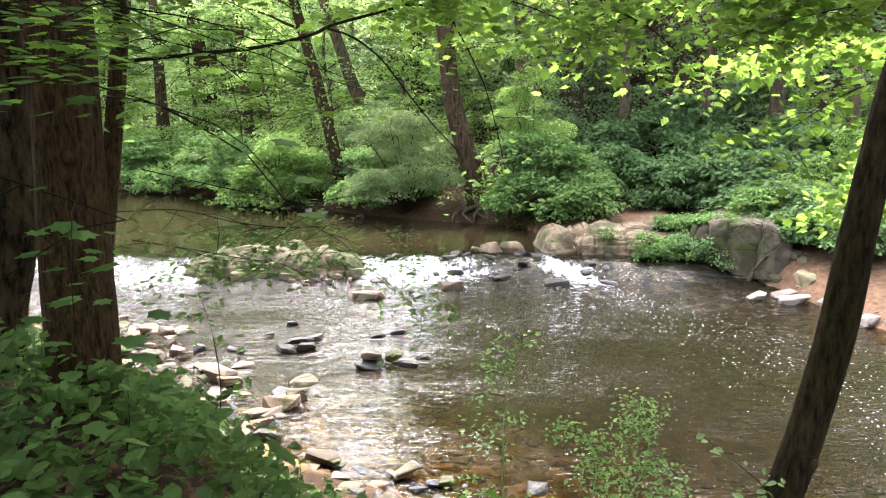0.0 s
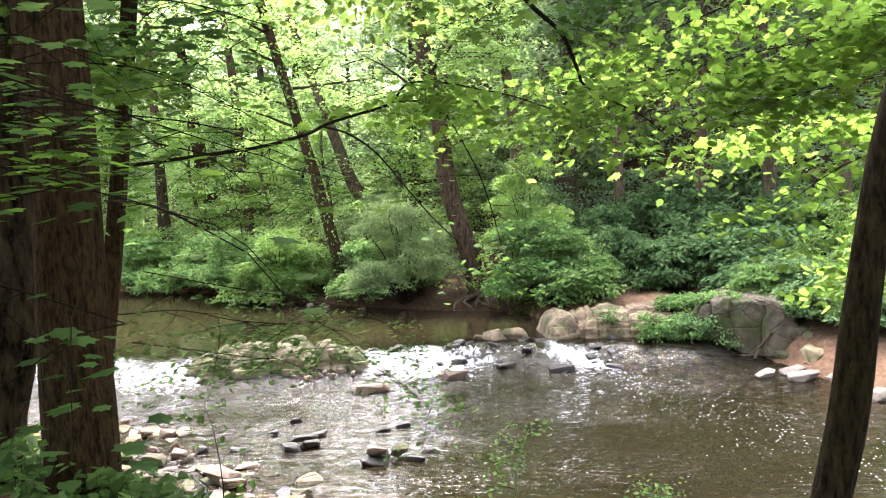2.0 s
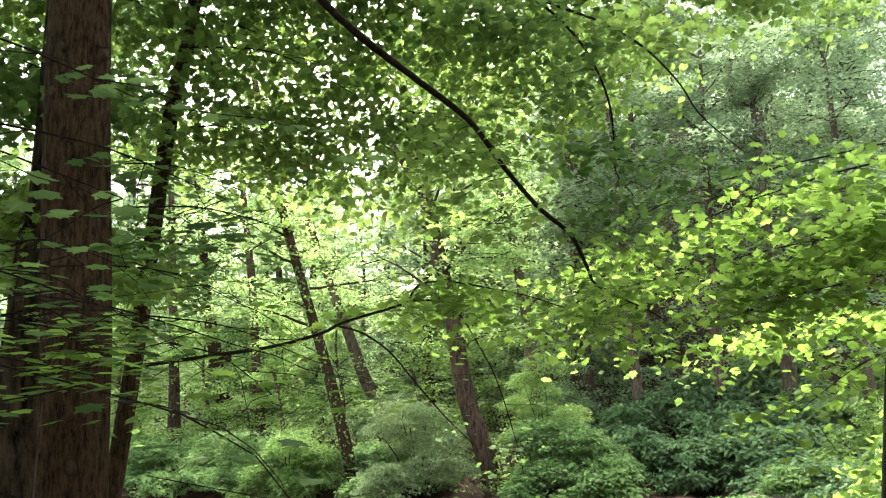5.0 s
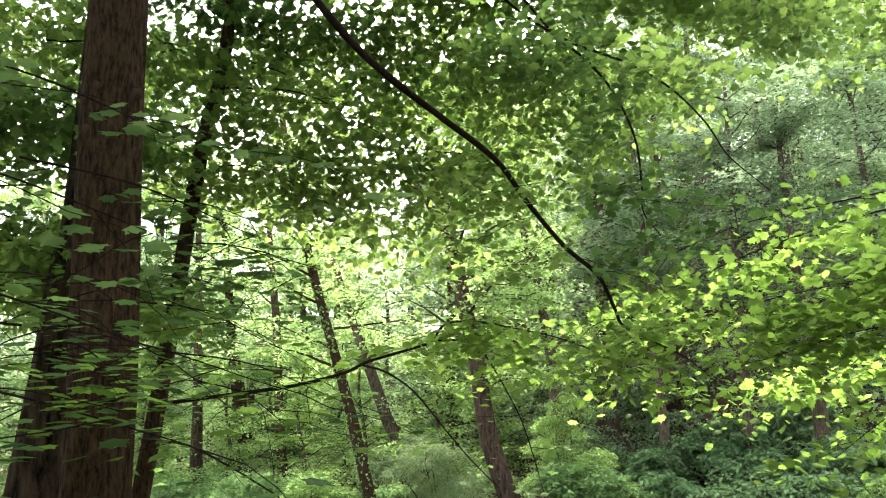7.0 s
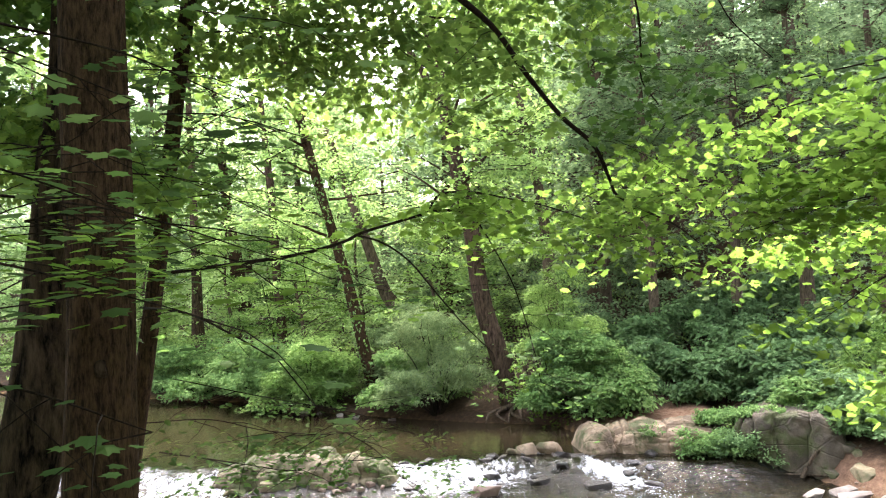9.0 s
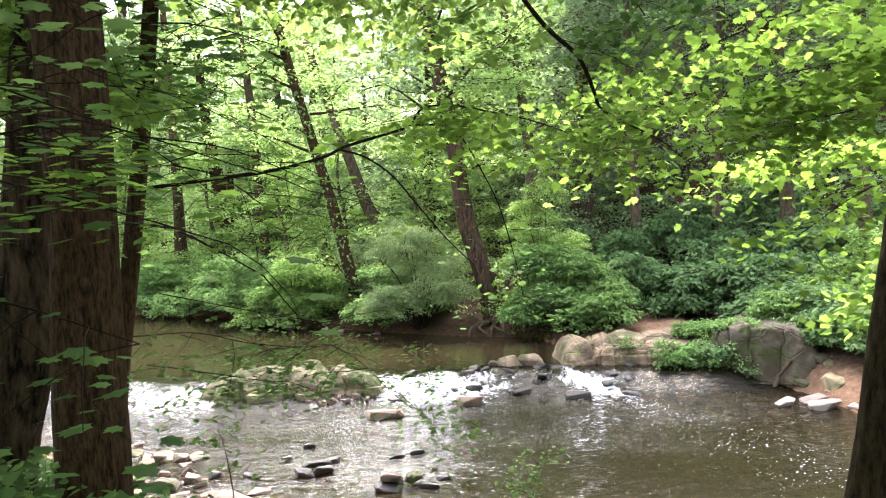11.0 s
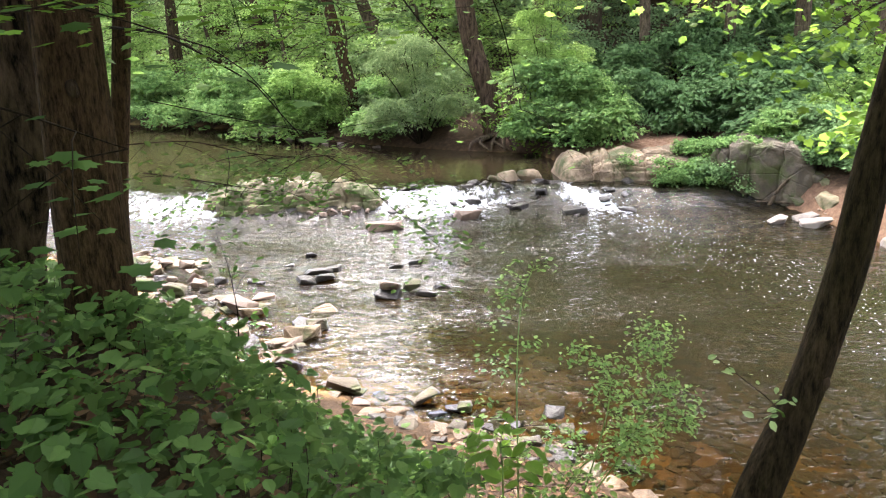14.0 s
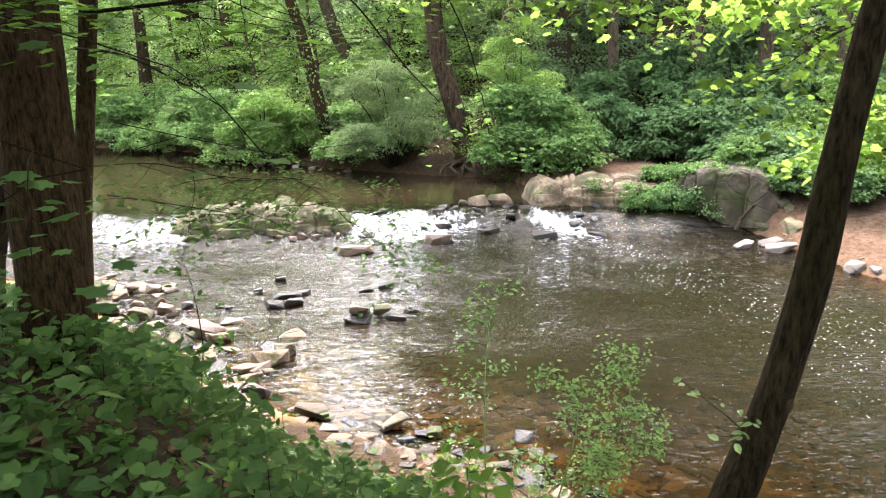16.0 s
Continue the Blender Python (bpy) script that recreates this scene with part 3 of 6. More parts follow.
# ---- rocks ----
def rock_mesh(name, size, mat, seed, blocky=0.5, rough=0.12, cuts=14, level=2):
    """A broken stone: the hull of scattered points on a rounded block, edges worn, faces uneven."""
    g = random.Random(seed)
    bm = bmesh.new()
    e = 1 - 0.72 * blocky
    for _ in range(cuts):
        v = Vector((g.gauss(0, 1), g.gauss(0, 1), g.gauss(0, 1))).normalized() * g.uniform(0.88, 1.05)
        bm.verts.new([math.copysign(abs(t) ** e, t) for t in v])
    hull = bmesh.ops.convex_hull(bm, input=bm.verts[:])
    bmesh.ops.delete(bm, geom=[v for v in hull["geom_interior"] if isinstance(v, bmesh.types.BMVert)], context="VERTS")
    bmesh.ops.dissolve_limit(bm, angle_limit=0.25, verts=bm.verts[:], edges=bm.edges[:])
    bmesh.ops.bevel(bm, geom=bm.edges[:], offset=0.09 if blocky < 0.6 else 0.045, segments=2 if level > 1 else 1, profile=0.6, affect="EDGES")
    bmesh.ops.triangulate(bm, faces=bm.faces[:])
    if level > 1:
        for _ in range(level - 1):
            bmesh.ops.subdivide_edges(bm, edges=[q for q in bm.edges if q.calc_length() > 0.22], cuts=1)
            bmesh.ops.triangulate(bm, faces=bm.faces[:])
    off = Vector((g.uniform(0, 50), g.uniform(0, 50), g.uniform(0, 50)))
    for v in bm.verts:
        c = v.co
        c = c + c.normalized() * (rough * 0.6 * noise.noise(c * 1.7 + off) + rough * 0.45 * noise.noise(c * 4.5 + off))
        v.co = Vector((c.x * size[0] / 2, c.y * size[1] / 2, c.z * size[2] / 2))
    me = bpy.data.meshes.new(name)
    bm.to_mesh(me)
    bm.free()
    for p in me.polygons:
        p.use_smooth = True
    me.materials.append(mat)
    return me


def put_rock(name, label, category, group, at, size, mat, seed, turn=0.0, tilt=(0, 0), parent=None, **more):
    ob = new(name, rock_mesh(name, size, mat, seed, **more))
    ob.matrix_world = pose(*at, tilt[0], tilt[1], turn)
    if parent is not None:
        ob.parent = parent
        return ob
    return tagged(ob, label, category, group)


def ledge_mesh(name, length, depth, height, mat, seed, joints=(), beds=(), power=0.36, rough=0.09, crest=None):
    """A long bedded rock: a rounded bank in section, split by upright joints and level beds."""
    nu, nv = int(length * 60), 90
    u, ph = np.meshgrid(np.linspace(0, 1, nu), np.linspace(-0.25, np.pi + 0.25, nv), indexing="ij")
    end = np.maximum(0, 1 - np.abs(2 * u - 1) ** 5) ** 0.4
    top = height * (np.interp(u, np.linspace(0, 1, len(crest)), crest) if crest else 1.0)
    sgn = lambda v: np.sign(v) * np.abs(v) ** power
    x, y, z = (u - 0.5) * length, -sgn(np.cos(ph)) * depth / 2 * (0.35 + 0.65 * end), sgn(np.sin(ph)) * top * (0.25 + 0.75 * end)
    d = np.zeros_like(x)
    for k, jx in enumerate(joints):
        bend = 0.035 * np.sin(z * 7 + k * 2) + 0.02 * np.sin(z * 17 + k)
        d -= 0.06 * np.exp(-(((x - jx - bend) / 0.018) ** 2)) + 0.025 * np.tanh((x - jx - bend) / 0.03) * (-1) ** k
    for k, bz in enumerate(beds):
        bend = 0.03 * np.sin(x * 2.2 + k) + 0.015 * np.sin(x * 7 + k * 3)
        d -= (0.035 * np.exp(-(((z - bz - bend) / 0.016) ** 2)) + 0.025 * np.tanh((z - bz - bend) / 0.03)) * (np.abs(np.cos(ph)) > 0.15)
    v = np.stack([x, y, z], -1).reshape(-1, 3)
    out = np.stack([0 * x, -np.cos(ph), np.sin(ph)], -1).reshape(-1, 3)
    off = Vector((seed * 3.7, seed * 1.3, 0))
    bumps = np.array([noise.fractal(Vector(p) * 1.6 + off, 1.0, 2.0, 5) for p in v])
    v = v + out * (d.ravel() + rough * bumps)[:, None]
    a, b = np.meshgrid(np.arange(nu - 1), np.arange(nv - 1), indexing="ij")
    q = (a * nv + b).ravel()
    return raw_mesh(name, v, np.stack([q, q + nv, q + nv + 1, q + 1], -1), mat)


ledge = thing("rock_outcrop", "tan bedded rock outcrop with cracks beside the white water", "rock")
for nm, at, turn, args in [
        ("block", (2.45, 18.15, 0.0), 6, dict(length=0.72, depth=1.5, height=0.85, seed=1, beds=(0.45,), crest=(0.75, 1.0, 1.04), power=0.5)),
        ("main_rock", (3.72, 18.2, 0.0), -6, dict(length=2.15, depth=1.7, height=0.93, seed=2, joints=(-0.8, -0.66, -0.42, 0.3), beds=(0.22, 0.4, 0.56, 0.74), crest=(0.9, 0.95, 0.97, 1.0, 1.04), power=0.42, rough=0.12)),
        ("back_rock", (4.95, 18.15, 0.0), -16, dict(length=1.6, depth=1.6, height=0.86, seed=3, joints=(0.1,), beds=(0.5, 0.75,), crest=(0.9, 1.0, 1.0, 0.95), power=0.42, rough=0.13))]:
    ob = child(nm, ledge_mesh(nm, mat=ROCK_TAN, **args), ledge)
    ob.matrix_world = pose(*at, 0, 0, turn)
# the grey boulder wall further along
bluff = thing("boulder", "large grey weathered boulder with dark cracks on the shore", "rock")
for nm, at, turn, args in [
        ("main_rock", (6.3, 17.2, -0.1), -30, dict(length=2.2, depth=1.5, height=1.42, seed=7, joints=(-0.8, -0.55, -0.15, 0.45), beds=(0.95,), crest=(0.82, 0.97, 0.95, 1.0, 0.98, 0.85), power=0.18, rough=0.12)),
        ("side_rock", (5.55, 17.9, -0.1), -24, dict(length=1.0, depth=1.2, height=1.2, seed=8, joints=(-0.2, 0.1), beds=(0.6,), crest=(0.8, 1.0, 0.9), power=0.24, rough=0.12)),
        ("foot_rock", (7.2, 16.5, -0.1), -48, dict(length=1.1, depth=1.1, height=0.95, seed=9, joints=(-0.2, 0.2), beds=(0.5,), crest=(1.0, 0.9, 0.7), power=0.25, rough=0.13))]:
    ob = child(nm, ledge_mesh(nm, mat=ROCK_GREY, **args), bluff)
    ob.matrix_world = pose(*at, 0, 0, turn)
for i, (x, y, z, sx, sy, sz, turn) in enumerate([(7.1, 15.55, 0.2, 0.9, 0.7, 0.5, 20), (7.5, 16.0, 0.45, 1.1, 0.8, 0.55, -20), (7.9, 15.1, 0.35, 0.7, 0.6, 0.4, 60), (6.75, 16.15, 0.1, 0.5, 0.4, 0.35, 10)]):
    put_rock("shore_rock", "grey-brown angular rock on the clay shore", "rock", "rocks on the far shore", (x, y, z), (sx, sy, sz), ROCK_MOSS if i < 2 else ROCK_GREY, 80 + i, turn, (8, -10), blocky=0.7)
# pale stones at the water's edge
for i, (x, y, sx, sy, sz, turn) in enumerate([(5.82, 15.0, 0.42, 0.3, 0.22, 15), (6.42, 14.75, 0.66, 0.42, 0.22, -8), (6.45, 15.25, 0.55, 0.3, 0.16, 12), (6.98, 14.6, 0.5, 0.4, 0.2, 40), (7.05, 13.35, 0.42, 0.32, 0.26, 30), (7.3, 13.1, 0.3, 0.25, 0.2, 80), (8.1, 13.3, 0.34, 0.2, 0.14, 10), (5.5, 17.25, 0.34, 0.2, 0.16, -30), (5.05, 17.3, 0.5, 0.25, 0.12, -20)]):
    put_rock("pale_stone", "pale angular stone at the edge of the far shore", "stone", "pale stones by the far shore", (x, y, 0.03), (sx, sy, sz), STONE_PALE, 100 + i, turn, (4, -6), blocky=0.6)

# the mossy slabs of the ledge in midstream
island = thing("rock_ledge", "low mossy flat rock ledge in the middle of the creek", "rock")
for nm, at, turn, args in [
        ("main_rock", (-3.75, 17.05, -0.1), 2, dict(length=2.7, depth=1.25, height=0.76, seed=21, joints=(-0.75, 0.15, 0.8), beds=(0.3, 0.45), crest=(0.55, 0.9, 1.0, 0.92, 0.96, 0.6), power=0.5, rough=0.14)),
        ("end_rock", (-2.25, 16.95, -0.1), -6, dict(length=1.3, depth=0.95, height=0.68, seed=22, joints=(-0.1, 0.3), beds=(0.3,), crest=(0.8, 1.0, 0.9, 0.6), power=0.5, rough=0.12)),
        ("low_rock", (-4.9, 16.95, -0.1), 10, dict(length=1.1, depth=0.8, height=0.5, seed=23, joints=(0.1,), beds=(0.2,), crest=(0.7, 1.0, 0.9), power=0.5, rough=0.12))]:
    ob = child(nm, ledge_mesh(nm, mat=ROCK_MOSS, **args), island)
    ob.matrix_world = pose(*at, 0, 0, turn)
for i, (x, y, z, sx, sy, sz, turn) in enumerate([(-3.9, 16.4, 0.06, 1.0, 0.5, 0.34, -6), (-2.95, 16.45, 0.06, 0.8, 0.45, 0.36, 10), (-4.7, 16.45, 0.02, 0.9, 0.45, 0.26, 5), (-1.75, 16.75, 0.08, 0.6, 0.5, 0.36, 0)]):
    put_rock("slab", "", "", "", (x, y, z), (sx, sy, sz), ROCK_MOSS, 120 + i, turn, (3, 2), island, blocky=0.85, rough=0.16)
for i, (x, y, sx, sz) in enumerate([(-2.9, 16.35, 0.3, 0.22), (-2.6, 16.3, 0.26, 0.24), (-2.45, 16.45, 0.2, 0.16), (-2.75, 16.1, 0.22, 0.12), (-3.3, 16.4, 0.2, 0.14), (-2.15, 16.5, 0.24, 0.2), (-3.6, 16.3, 0.16, 0.1), (-1.8, 16.7, 0.2, 0.16), (-1.6, 16.9, 0.28, 0.2), (-3.05, 16.2, 0.18, 0.12), (-2.3, 16.2, 0.2, 0.12), (-4.3, 16.35, 0.3, 0.12), (-1.9, 16.35, 0.16, 0.1)]):
    put_rock("ledge_stone", "rounded brown stone beside the mossy ledge", "stone", "stones beside the ledge", (x, y, 0.05), (sx, sx * 0.8, sz), STONE, 140 + i, i * 40)

# dark wet rocks under the fall
for i in range(44):
    g = random.Random(500 + i)
    x = g.uniform(-1.6, 2.4) if i % 3 else g.uniform(1.0, 3.6)
    y = float(crest(x)) + (g.uniform(-0.2, 0.15) if i % 2 else g.uniform(-1.3, -0.2))
    s = g.uniform(0.16, 0.5)
    put_rock("wet_rock", "dark wet rock in the white water", "rock", "wet rocks of the fall", (x, y, float(water_level(x, y)) + g.uniform(-0.09, 0.02)), (s, s * 0.7, s * 0.42), ROCK_WET, 500 + i, g.uniform(0, 180), (g.uniform(-15, 15), 0), blocky=0.4)
for i, (x, y, z, sx, sy, sz, turn) in enumerate([(1.05, 17.75, 0.4, 0.55, 0.45, 0.36, 10), (1.5, 17.7, 0.38, 0.7, 0.5, 0.5, -10), (0.72, 17.85, 0.36, 0.35, 0.3, 0.22, 0), (1.75, 17.4, 0.2, 0.4, 0.4, 0.4, 30)]):
    put_rock("weir_stone", "rounded grey stone at the head of the fall", "stone", "stones at the head of the fall", (x, y, z), (sx, sy, sz), ROCK_TAN, 160 + i, turn, blocky=0.3)
for i, (x, s) in enumerate([(0.15, 0.42), (0.45, 0.5), (0.72, 0.4), (1.0, 0.55), (1.35, 0.45), (1.72, 0.4), (-0.6, 0.4), (-1.2, 0.36)]):
    put_rock("wet_rock", "dark wet rock along the crest of the fall", "rock", "wet rocks of the fall", (x, float(crest(x)) - 0.12 + 0.08 * (i % 2), 0.24), (s, s * 0.6, s * 0.62), ROCK_WET, 560 + i, 37 * i, (6, -5), blocky=0.45)
for i, (x, y, s) in enumerate([(-5.1, 24.6, 0.3), (-4.6, 24.25, 0.22), (-3.9, 23.75, 0.34), (-3.4, 23.35, 0.26), (-2.3, 22.65, 0.24), (-6.4, 25.9, 0.28)]):
    put_rock("bank_stone", "pale stone at the waterline of the far bank", "stone", "stones under the far bank", (x, y, 0.38), (s, s * 0.7, s * 0.5), STONE_PALE, 590 + i, 53 * i, blocky=0.6)
# flat stones standing in the run
RUN_STONES = [(-1.42, 15.05, 0.07, 0.75, 0.4, 0.22, 2, STONE), (0.08, 15.85, 0.06, 0.68, 0.4, 0.24, -6, STONE), (2.25, 16.1, 0.04, 0.55, 0.4, 0.2, 8, ROCK_WET), (1.2, 16.6, 0.02, 0.4, 0.3, 0.2, 30, ROCK_WET), (-1.05, 11.2, 0.05, 0.42, 0.3, 0.16, 5, ROCK_WET), (-1.02, 11.25, 0.17, 0.30, 0.24, 0.14, -4, STONE), (-0.72, 11.4, 0.1, 0.3, 0.2, 0.16, 12, ROCK_GREY), (-0.5, 11.25, 0.03, 0.35, 0.14, 0.08, -25, ROCK_WET)]
PILE_STONES = [(-2.0, 9.75, 0.07, 0.5, 0.36, 0.26, 58, ROCK_TAN), (-1.85, 10.05, 0.05, 0.3, 0.25, 0.2, 10, ROCK_GREY), (-2.25, 12.35, 0.03, 0.5, 0.16, 0.1, 12, ROCK_WET), (-2.0, 12.5, 0.03, 0.3, 0.14, 0.1, 30, ROCK_WET), (-1.05, 12.65, 0.02, 0.3, 0.12, 0.08, 0, ROCK_WET), (-0.75, 12.8, 0.02, 0.26, 0.1, 0.08, 20, ROCK_WET), (-0.3, 11.6, 0.01, 0.3, 0.12, 0.08, 0, ROCK_WET), (-2.5, 13.3, 0.02, 0.2, 0.12, 0.1, 0, ROCK_WET)]
for i, (x, y, z, sx, sy, sz, turn, mat) in enumerate(RUN_STONES + PILE_STONES):
    put_rock("flat_stone", "flat brown stone standing out of the shallow water", "stone", "flat stones in the stream", (x, y, z), (sx, sy, sz), mat, 180 + i, turn, (2, -3), blocky=0.7)
# the stony bar at the near shore
UPPER_BAR = [(-4.78, 11.77, 0.42, ROCK_TAN), (-4.50, 11.26, 0.29, ROCK_TAN), (-4.18, 11.55, 0.35, ROCK_GREY), (-4.12, 12.13, 0.34, STONE), (-3.93, 11.83, 0.26, STONE), (-3.63, 11.94, 0.24, ROCK_WET), (-3.78, 10.60, 0.34, ROCK_TAN), (-3.60, 9.98, 0.36, ROCK_TAN), (-3.04, 10.78, 0.45, STONE), (-2.82, 10.52, 0.35, ROCK_TAN), (-2.77, 9.79, 0.28, ROCK_TAN), (-2.14, 9.06, 0.35, ROCK_TAN), (-1.97, 8.81, 0.30, ROCK_WET), (-3.26, 10.96, 0.23, ROCK_WET), (-3.72, 11.54, 0.21, ROCK_GREY), (-4.44, 12.81, 0.29, STONE), (-4.79, 12.87, 0.25, STONE), (-4.83, 12.49, 0.28, ROCK_TAN), (-4.28, 11.03, 0.25, ROCK_GREY), (-3.88, 10.36, 0.24, STONE)]
LOWER_BAR = [(-3.55, 10.31, 0.22, ROCK_GREY), (-3.28, 9.87, 0.22, STONE), (-3.15, 10.18, 0.18, ROCK_WET), (-3.15, 11.90, 0.16, ROCK_WET), (-2.99, 11.80, 0.14, ROCK_WET), (-2.32, 11.87, 0.31, ROCK_WET), (-2.07, 11.99, 0.31, ROCK_WET), (-2.75, 12.64, 0.18, ROCK_WET), (-1.28, 8.22, 0.37, ROCK_GREY), (-0.40, 7.98, 0.32, ROCK_GREY), (-0.01, 7.75, 0.17, ROCK_GREY), (0.95, 7.29, 0.16, ROCK_GREY), (1.07, 7.21, 0.12, ROCK_WET), (-1.05, 7.86, 0.21, STONE), (-0.76, 7.46, 0.22, ROCK_WET), (0.61, 7.06, 0.18, ROCK_GREY), (0.40, 6.88, 0.21, ROCK_GREY), (0.88, 7.62, 0.23, ROCK_WET), (-4.41, 12.06, 0.20, STONE), (-5.36, 12.79, 0.29, STONE), (-5.34, 12.18, 0.28, ROCK_TAN)]
for i, (x, y, w, mat) in enumerate(UPPER_BAR + LOWER_BAR):
    g = random.Random(900 + i)
    put_rock("shore_stone", "flat angular river stone on the stony near shore", "stone", "stones on the near shore", (x, y, 0.03 + w * 0.05), (w, w * g.uniform(0.6, 0.9), w * g.uniform(0.3, 0.5)), mat, 900 + i, g.uniform(-35, 35), (g.uniform(-10, 10), g.uniform(-12, 12)), blocky=0.85)
for i in range(170):
    g = random.Random(1900 + i)
    while True:
        x, y = (g.uniform(-6.0, -1.7) if i % 4 else g.uniform(-1.7, 2.2)), g.uniform(6.4, 14.0)
        gap = float(np.interp(x, XN, YN)) - y
        if (x < -1.7 and -2.1 < gap < 0.9) or (x >= -1.7 and -0.5 < gap < 0.5):
            break
    s = g.uniform(0.1, 0.34) if x < -1.7 else g.uniform(0.08, 0.2)
    put_rock("shore_stone", "flat tan river stone on the stony near shore", "stone", "stones on the near shore", (x, y, max(-0.03, float(ground(x, y))) + s * 0.05), (s * 1.3, s, s * g.uniform(0.25, 0.45)), g.choice([STONE, STONE, ROCK_WET, ROCK_TAN, ROCK_GREY] if x < -1 else [ROCK_WET, ROCK_GREY, ROCK_WET]), 1900 + i, g.uniform(0, 180), (g.uniform(-12, 12), g.uniform(-12, 12)), blocky=0.8)


def pebbles(name, label, n, seed, place, lo, hi, mat):
    """Countless small stones, joined."""
    g = np.random.default_rng(seed)
    kinds = []
    for k in range(6):
        m = rock_mesh("pebble", (1, 0.75, 0.45), mat, 700 + k, blocky=0.5, level=1)
        v = np.array([w.co[:] for w in m.vertices])
        f = np.array([p.vertices[:] for p in m.polygons])
        kinds.append((v, f))
        bpy.data.meshes.remove(m)
    x, y = place(g, n)
    z = ground(x, y)
    parts = []
    for i in range(len(x)):
        v, f = kinds[i % 6]
        a, s = g.uniform(0, 6.28), lo + (hi - lo) * g.uniform() ** 2.2
        ca, sa = math.cos(a), math.sin(a)
        w = v * s
        parts.append((np.stack([w[:, 0] * ca - w[:, 1] * sa + x[i], w[:, 0] * sa + w[:, 1] * ca + y[i], w[:, 2] * 0.7 + z[i] + s * 0.02], -1), f))
    v, f = join(parts)
    return tagged(new(name, raw_mesh(name, v, f, mat, smooth=False)), label, "gravel", kind="stuff")


def near_place(g, n):
    x = g.uniform(-6, 5.0, n)
    return x, np.interp(x, XN, YN) + g.normal(0.8, 1.0, n) + np.where(x > -0.5, 0.7, 0)


def right_place(g, n):
    x = g.uniform(-1.0, 5.5, n)
    return x, np.interp(x, XN, YN) + g.uniform(-0.4, 3.6, n)


def beach_place(g, n):
    x = g.uniform(4.6, 10, n)
    return x, np.interp(x, XF, YF) + g.normal(-0.2, 0.7, n)


def isle_place(g, n):
    return g.uniform(-5.6, -1.5, n), 16.3 + g.normal(0, 0.35, n)


PEBBLE = rock_material("brown_pebble", (0.035, 0.02, 0.009), (0.085, 0.05, 0.023), (0.17, 0.105, 0.053), 0.0, 0.45)
pebbles("gravel", "brown gravel and flat pebbles along the near shore", 1500, 1, near_place, 0.03, 0.2, PEBBLE)
pebbles("gravel", "amber-brown flat stones on the shallow stream bed", 900, 2, right_place, 0.06, 0.3, PEBBLE)
pebbles("gravel", "reddish gravel at the far clay shore", 500, 3, beach_place, 0.03, 0.14, PEBBLE)
pebbles("gravel", "wet gravel round the ledge", 300, 4, isle_place, 0.05, 0.2, STONE)


# ---- trees ----
def limb(rng, start, way, length, sag=0.1, n=7):
    """A wandering limb that starts upward along way and bends."""
    p, d = [np.array(start, float)], np.array(way, float)
    d /= np.linalg.norm(d)
    for _ in range(n - 1):
        d = d + rng.normal(0, 0.13, 3) + np.array([0, 0, -sag * 0.4])
        d /= np.linalg.norm(d)
        p.append(p[-1] + d * length / (n - 1))
    return np.array(p)


def make_tree(name, label, trunk, radii, bark, leaf, seed, limbs=16, reach=3.2, first=0.3, leaf_size=0.13, per=70, shape="rhomb", forks=(), sides=12, rise=0.35, spread=0.55, group="", flare=True, far=False, wild=0.4):
    """A tree with trunk, limbs and a crown of leaf sprays; trunk in world metres."""
    rng = np.random.default_rng(seed)
    base = np.array(trunk[0], float)
    root = thing(name, label, "tree", group, at=tuple(base))
    line = smooth_line(trunk, 26) - base
    if flare:
        line = np.vstack([line[0] - [0, 0, 0.3], line])
        radii = [radii[0] * 1.5, radii[0] * 1.12, *radii[1:]] if len(radii) < 4 else radii
    child("trunk", tube_mesh("trunk", [tube(line, radii, sides, 0.06, seed)], bark), root)
    for f in forks:
        pts, r = f
        child("limb", tube_mesh("limb", [tube(smooth_line(pts, 10) - base, r, 8, 0.05, seed + 3)], bark), root)
    twigs, cents = [], []
    run = np.concatenate([[0], np.cumsum(np.linalg.norm(np.diff(line, axis=0), axis=1))])
    run /= run[-1]
    for i in range(limbs):
        u = first + (1 - first) * (i + rng.uniform(0, 1)) / limbs
        k = min(int(np.searchsorted(run, u)), len(line) - 2)
        p = line[k]
        a = rng.uniform(0, 6.283)
        ln = reach * rng.uniform(0.6, 1.15) * (1.1 - 0.45 * u)
        ll = limb(rng, p, (math.cos(a), math.sin(a), rise + 0.5 * u), ln)
        rr = radii[-1] + (radii[1] - radii[-1]) * (1 - u)
        if far:
            twigs.append(tube(ll, [rr * 0.4 + 0.012, 0.008], 5))
        else:
            child("limb", tube_mesh("limb", [tube(ll, [min(rr * 0.3, 0.05) + 0.008, 0.006], 6)], bark), root)
        for j in (2, 3, 4, 5, 6):
            for _ in range(2):
                b = rng.uniform(0, 6.283)
                sub = limb(rng, ll[j], (math.cos(b), math.sin(b), 0.1), ln * rng.uniform(0.25, 0.5), 0.15, 5)
                twigs.append(tube(sub, [0.014, 0.004], 3))
                cents += [sub[2], sub[4], (sub[3] + sub[4]) / 2]
        cents.append(ll[-1])
    if twigs:
        tagged(child("twigwork", tube_mesh("twigwork", twigs, bark if far else TWIG), root), kind="stuff")
    pos = sprays(rng, cents, max(3, per // 12), 0.07, spread)
    if base[1] > 15:
        pos = pos[sky_gap(rng, pos + base)]
    tagged(child("crown", leaves("crown", pos, leaf_size, shape, leaf, rng, wild * 0.5, wild), root), kind="stuff")
    return root


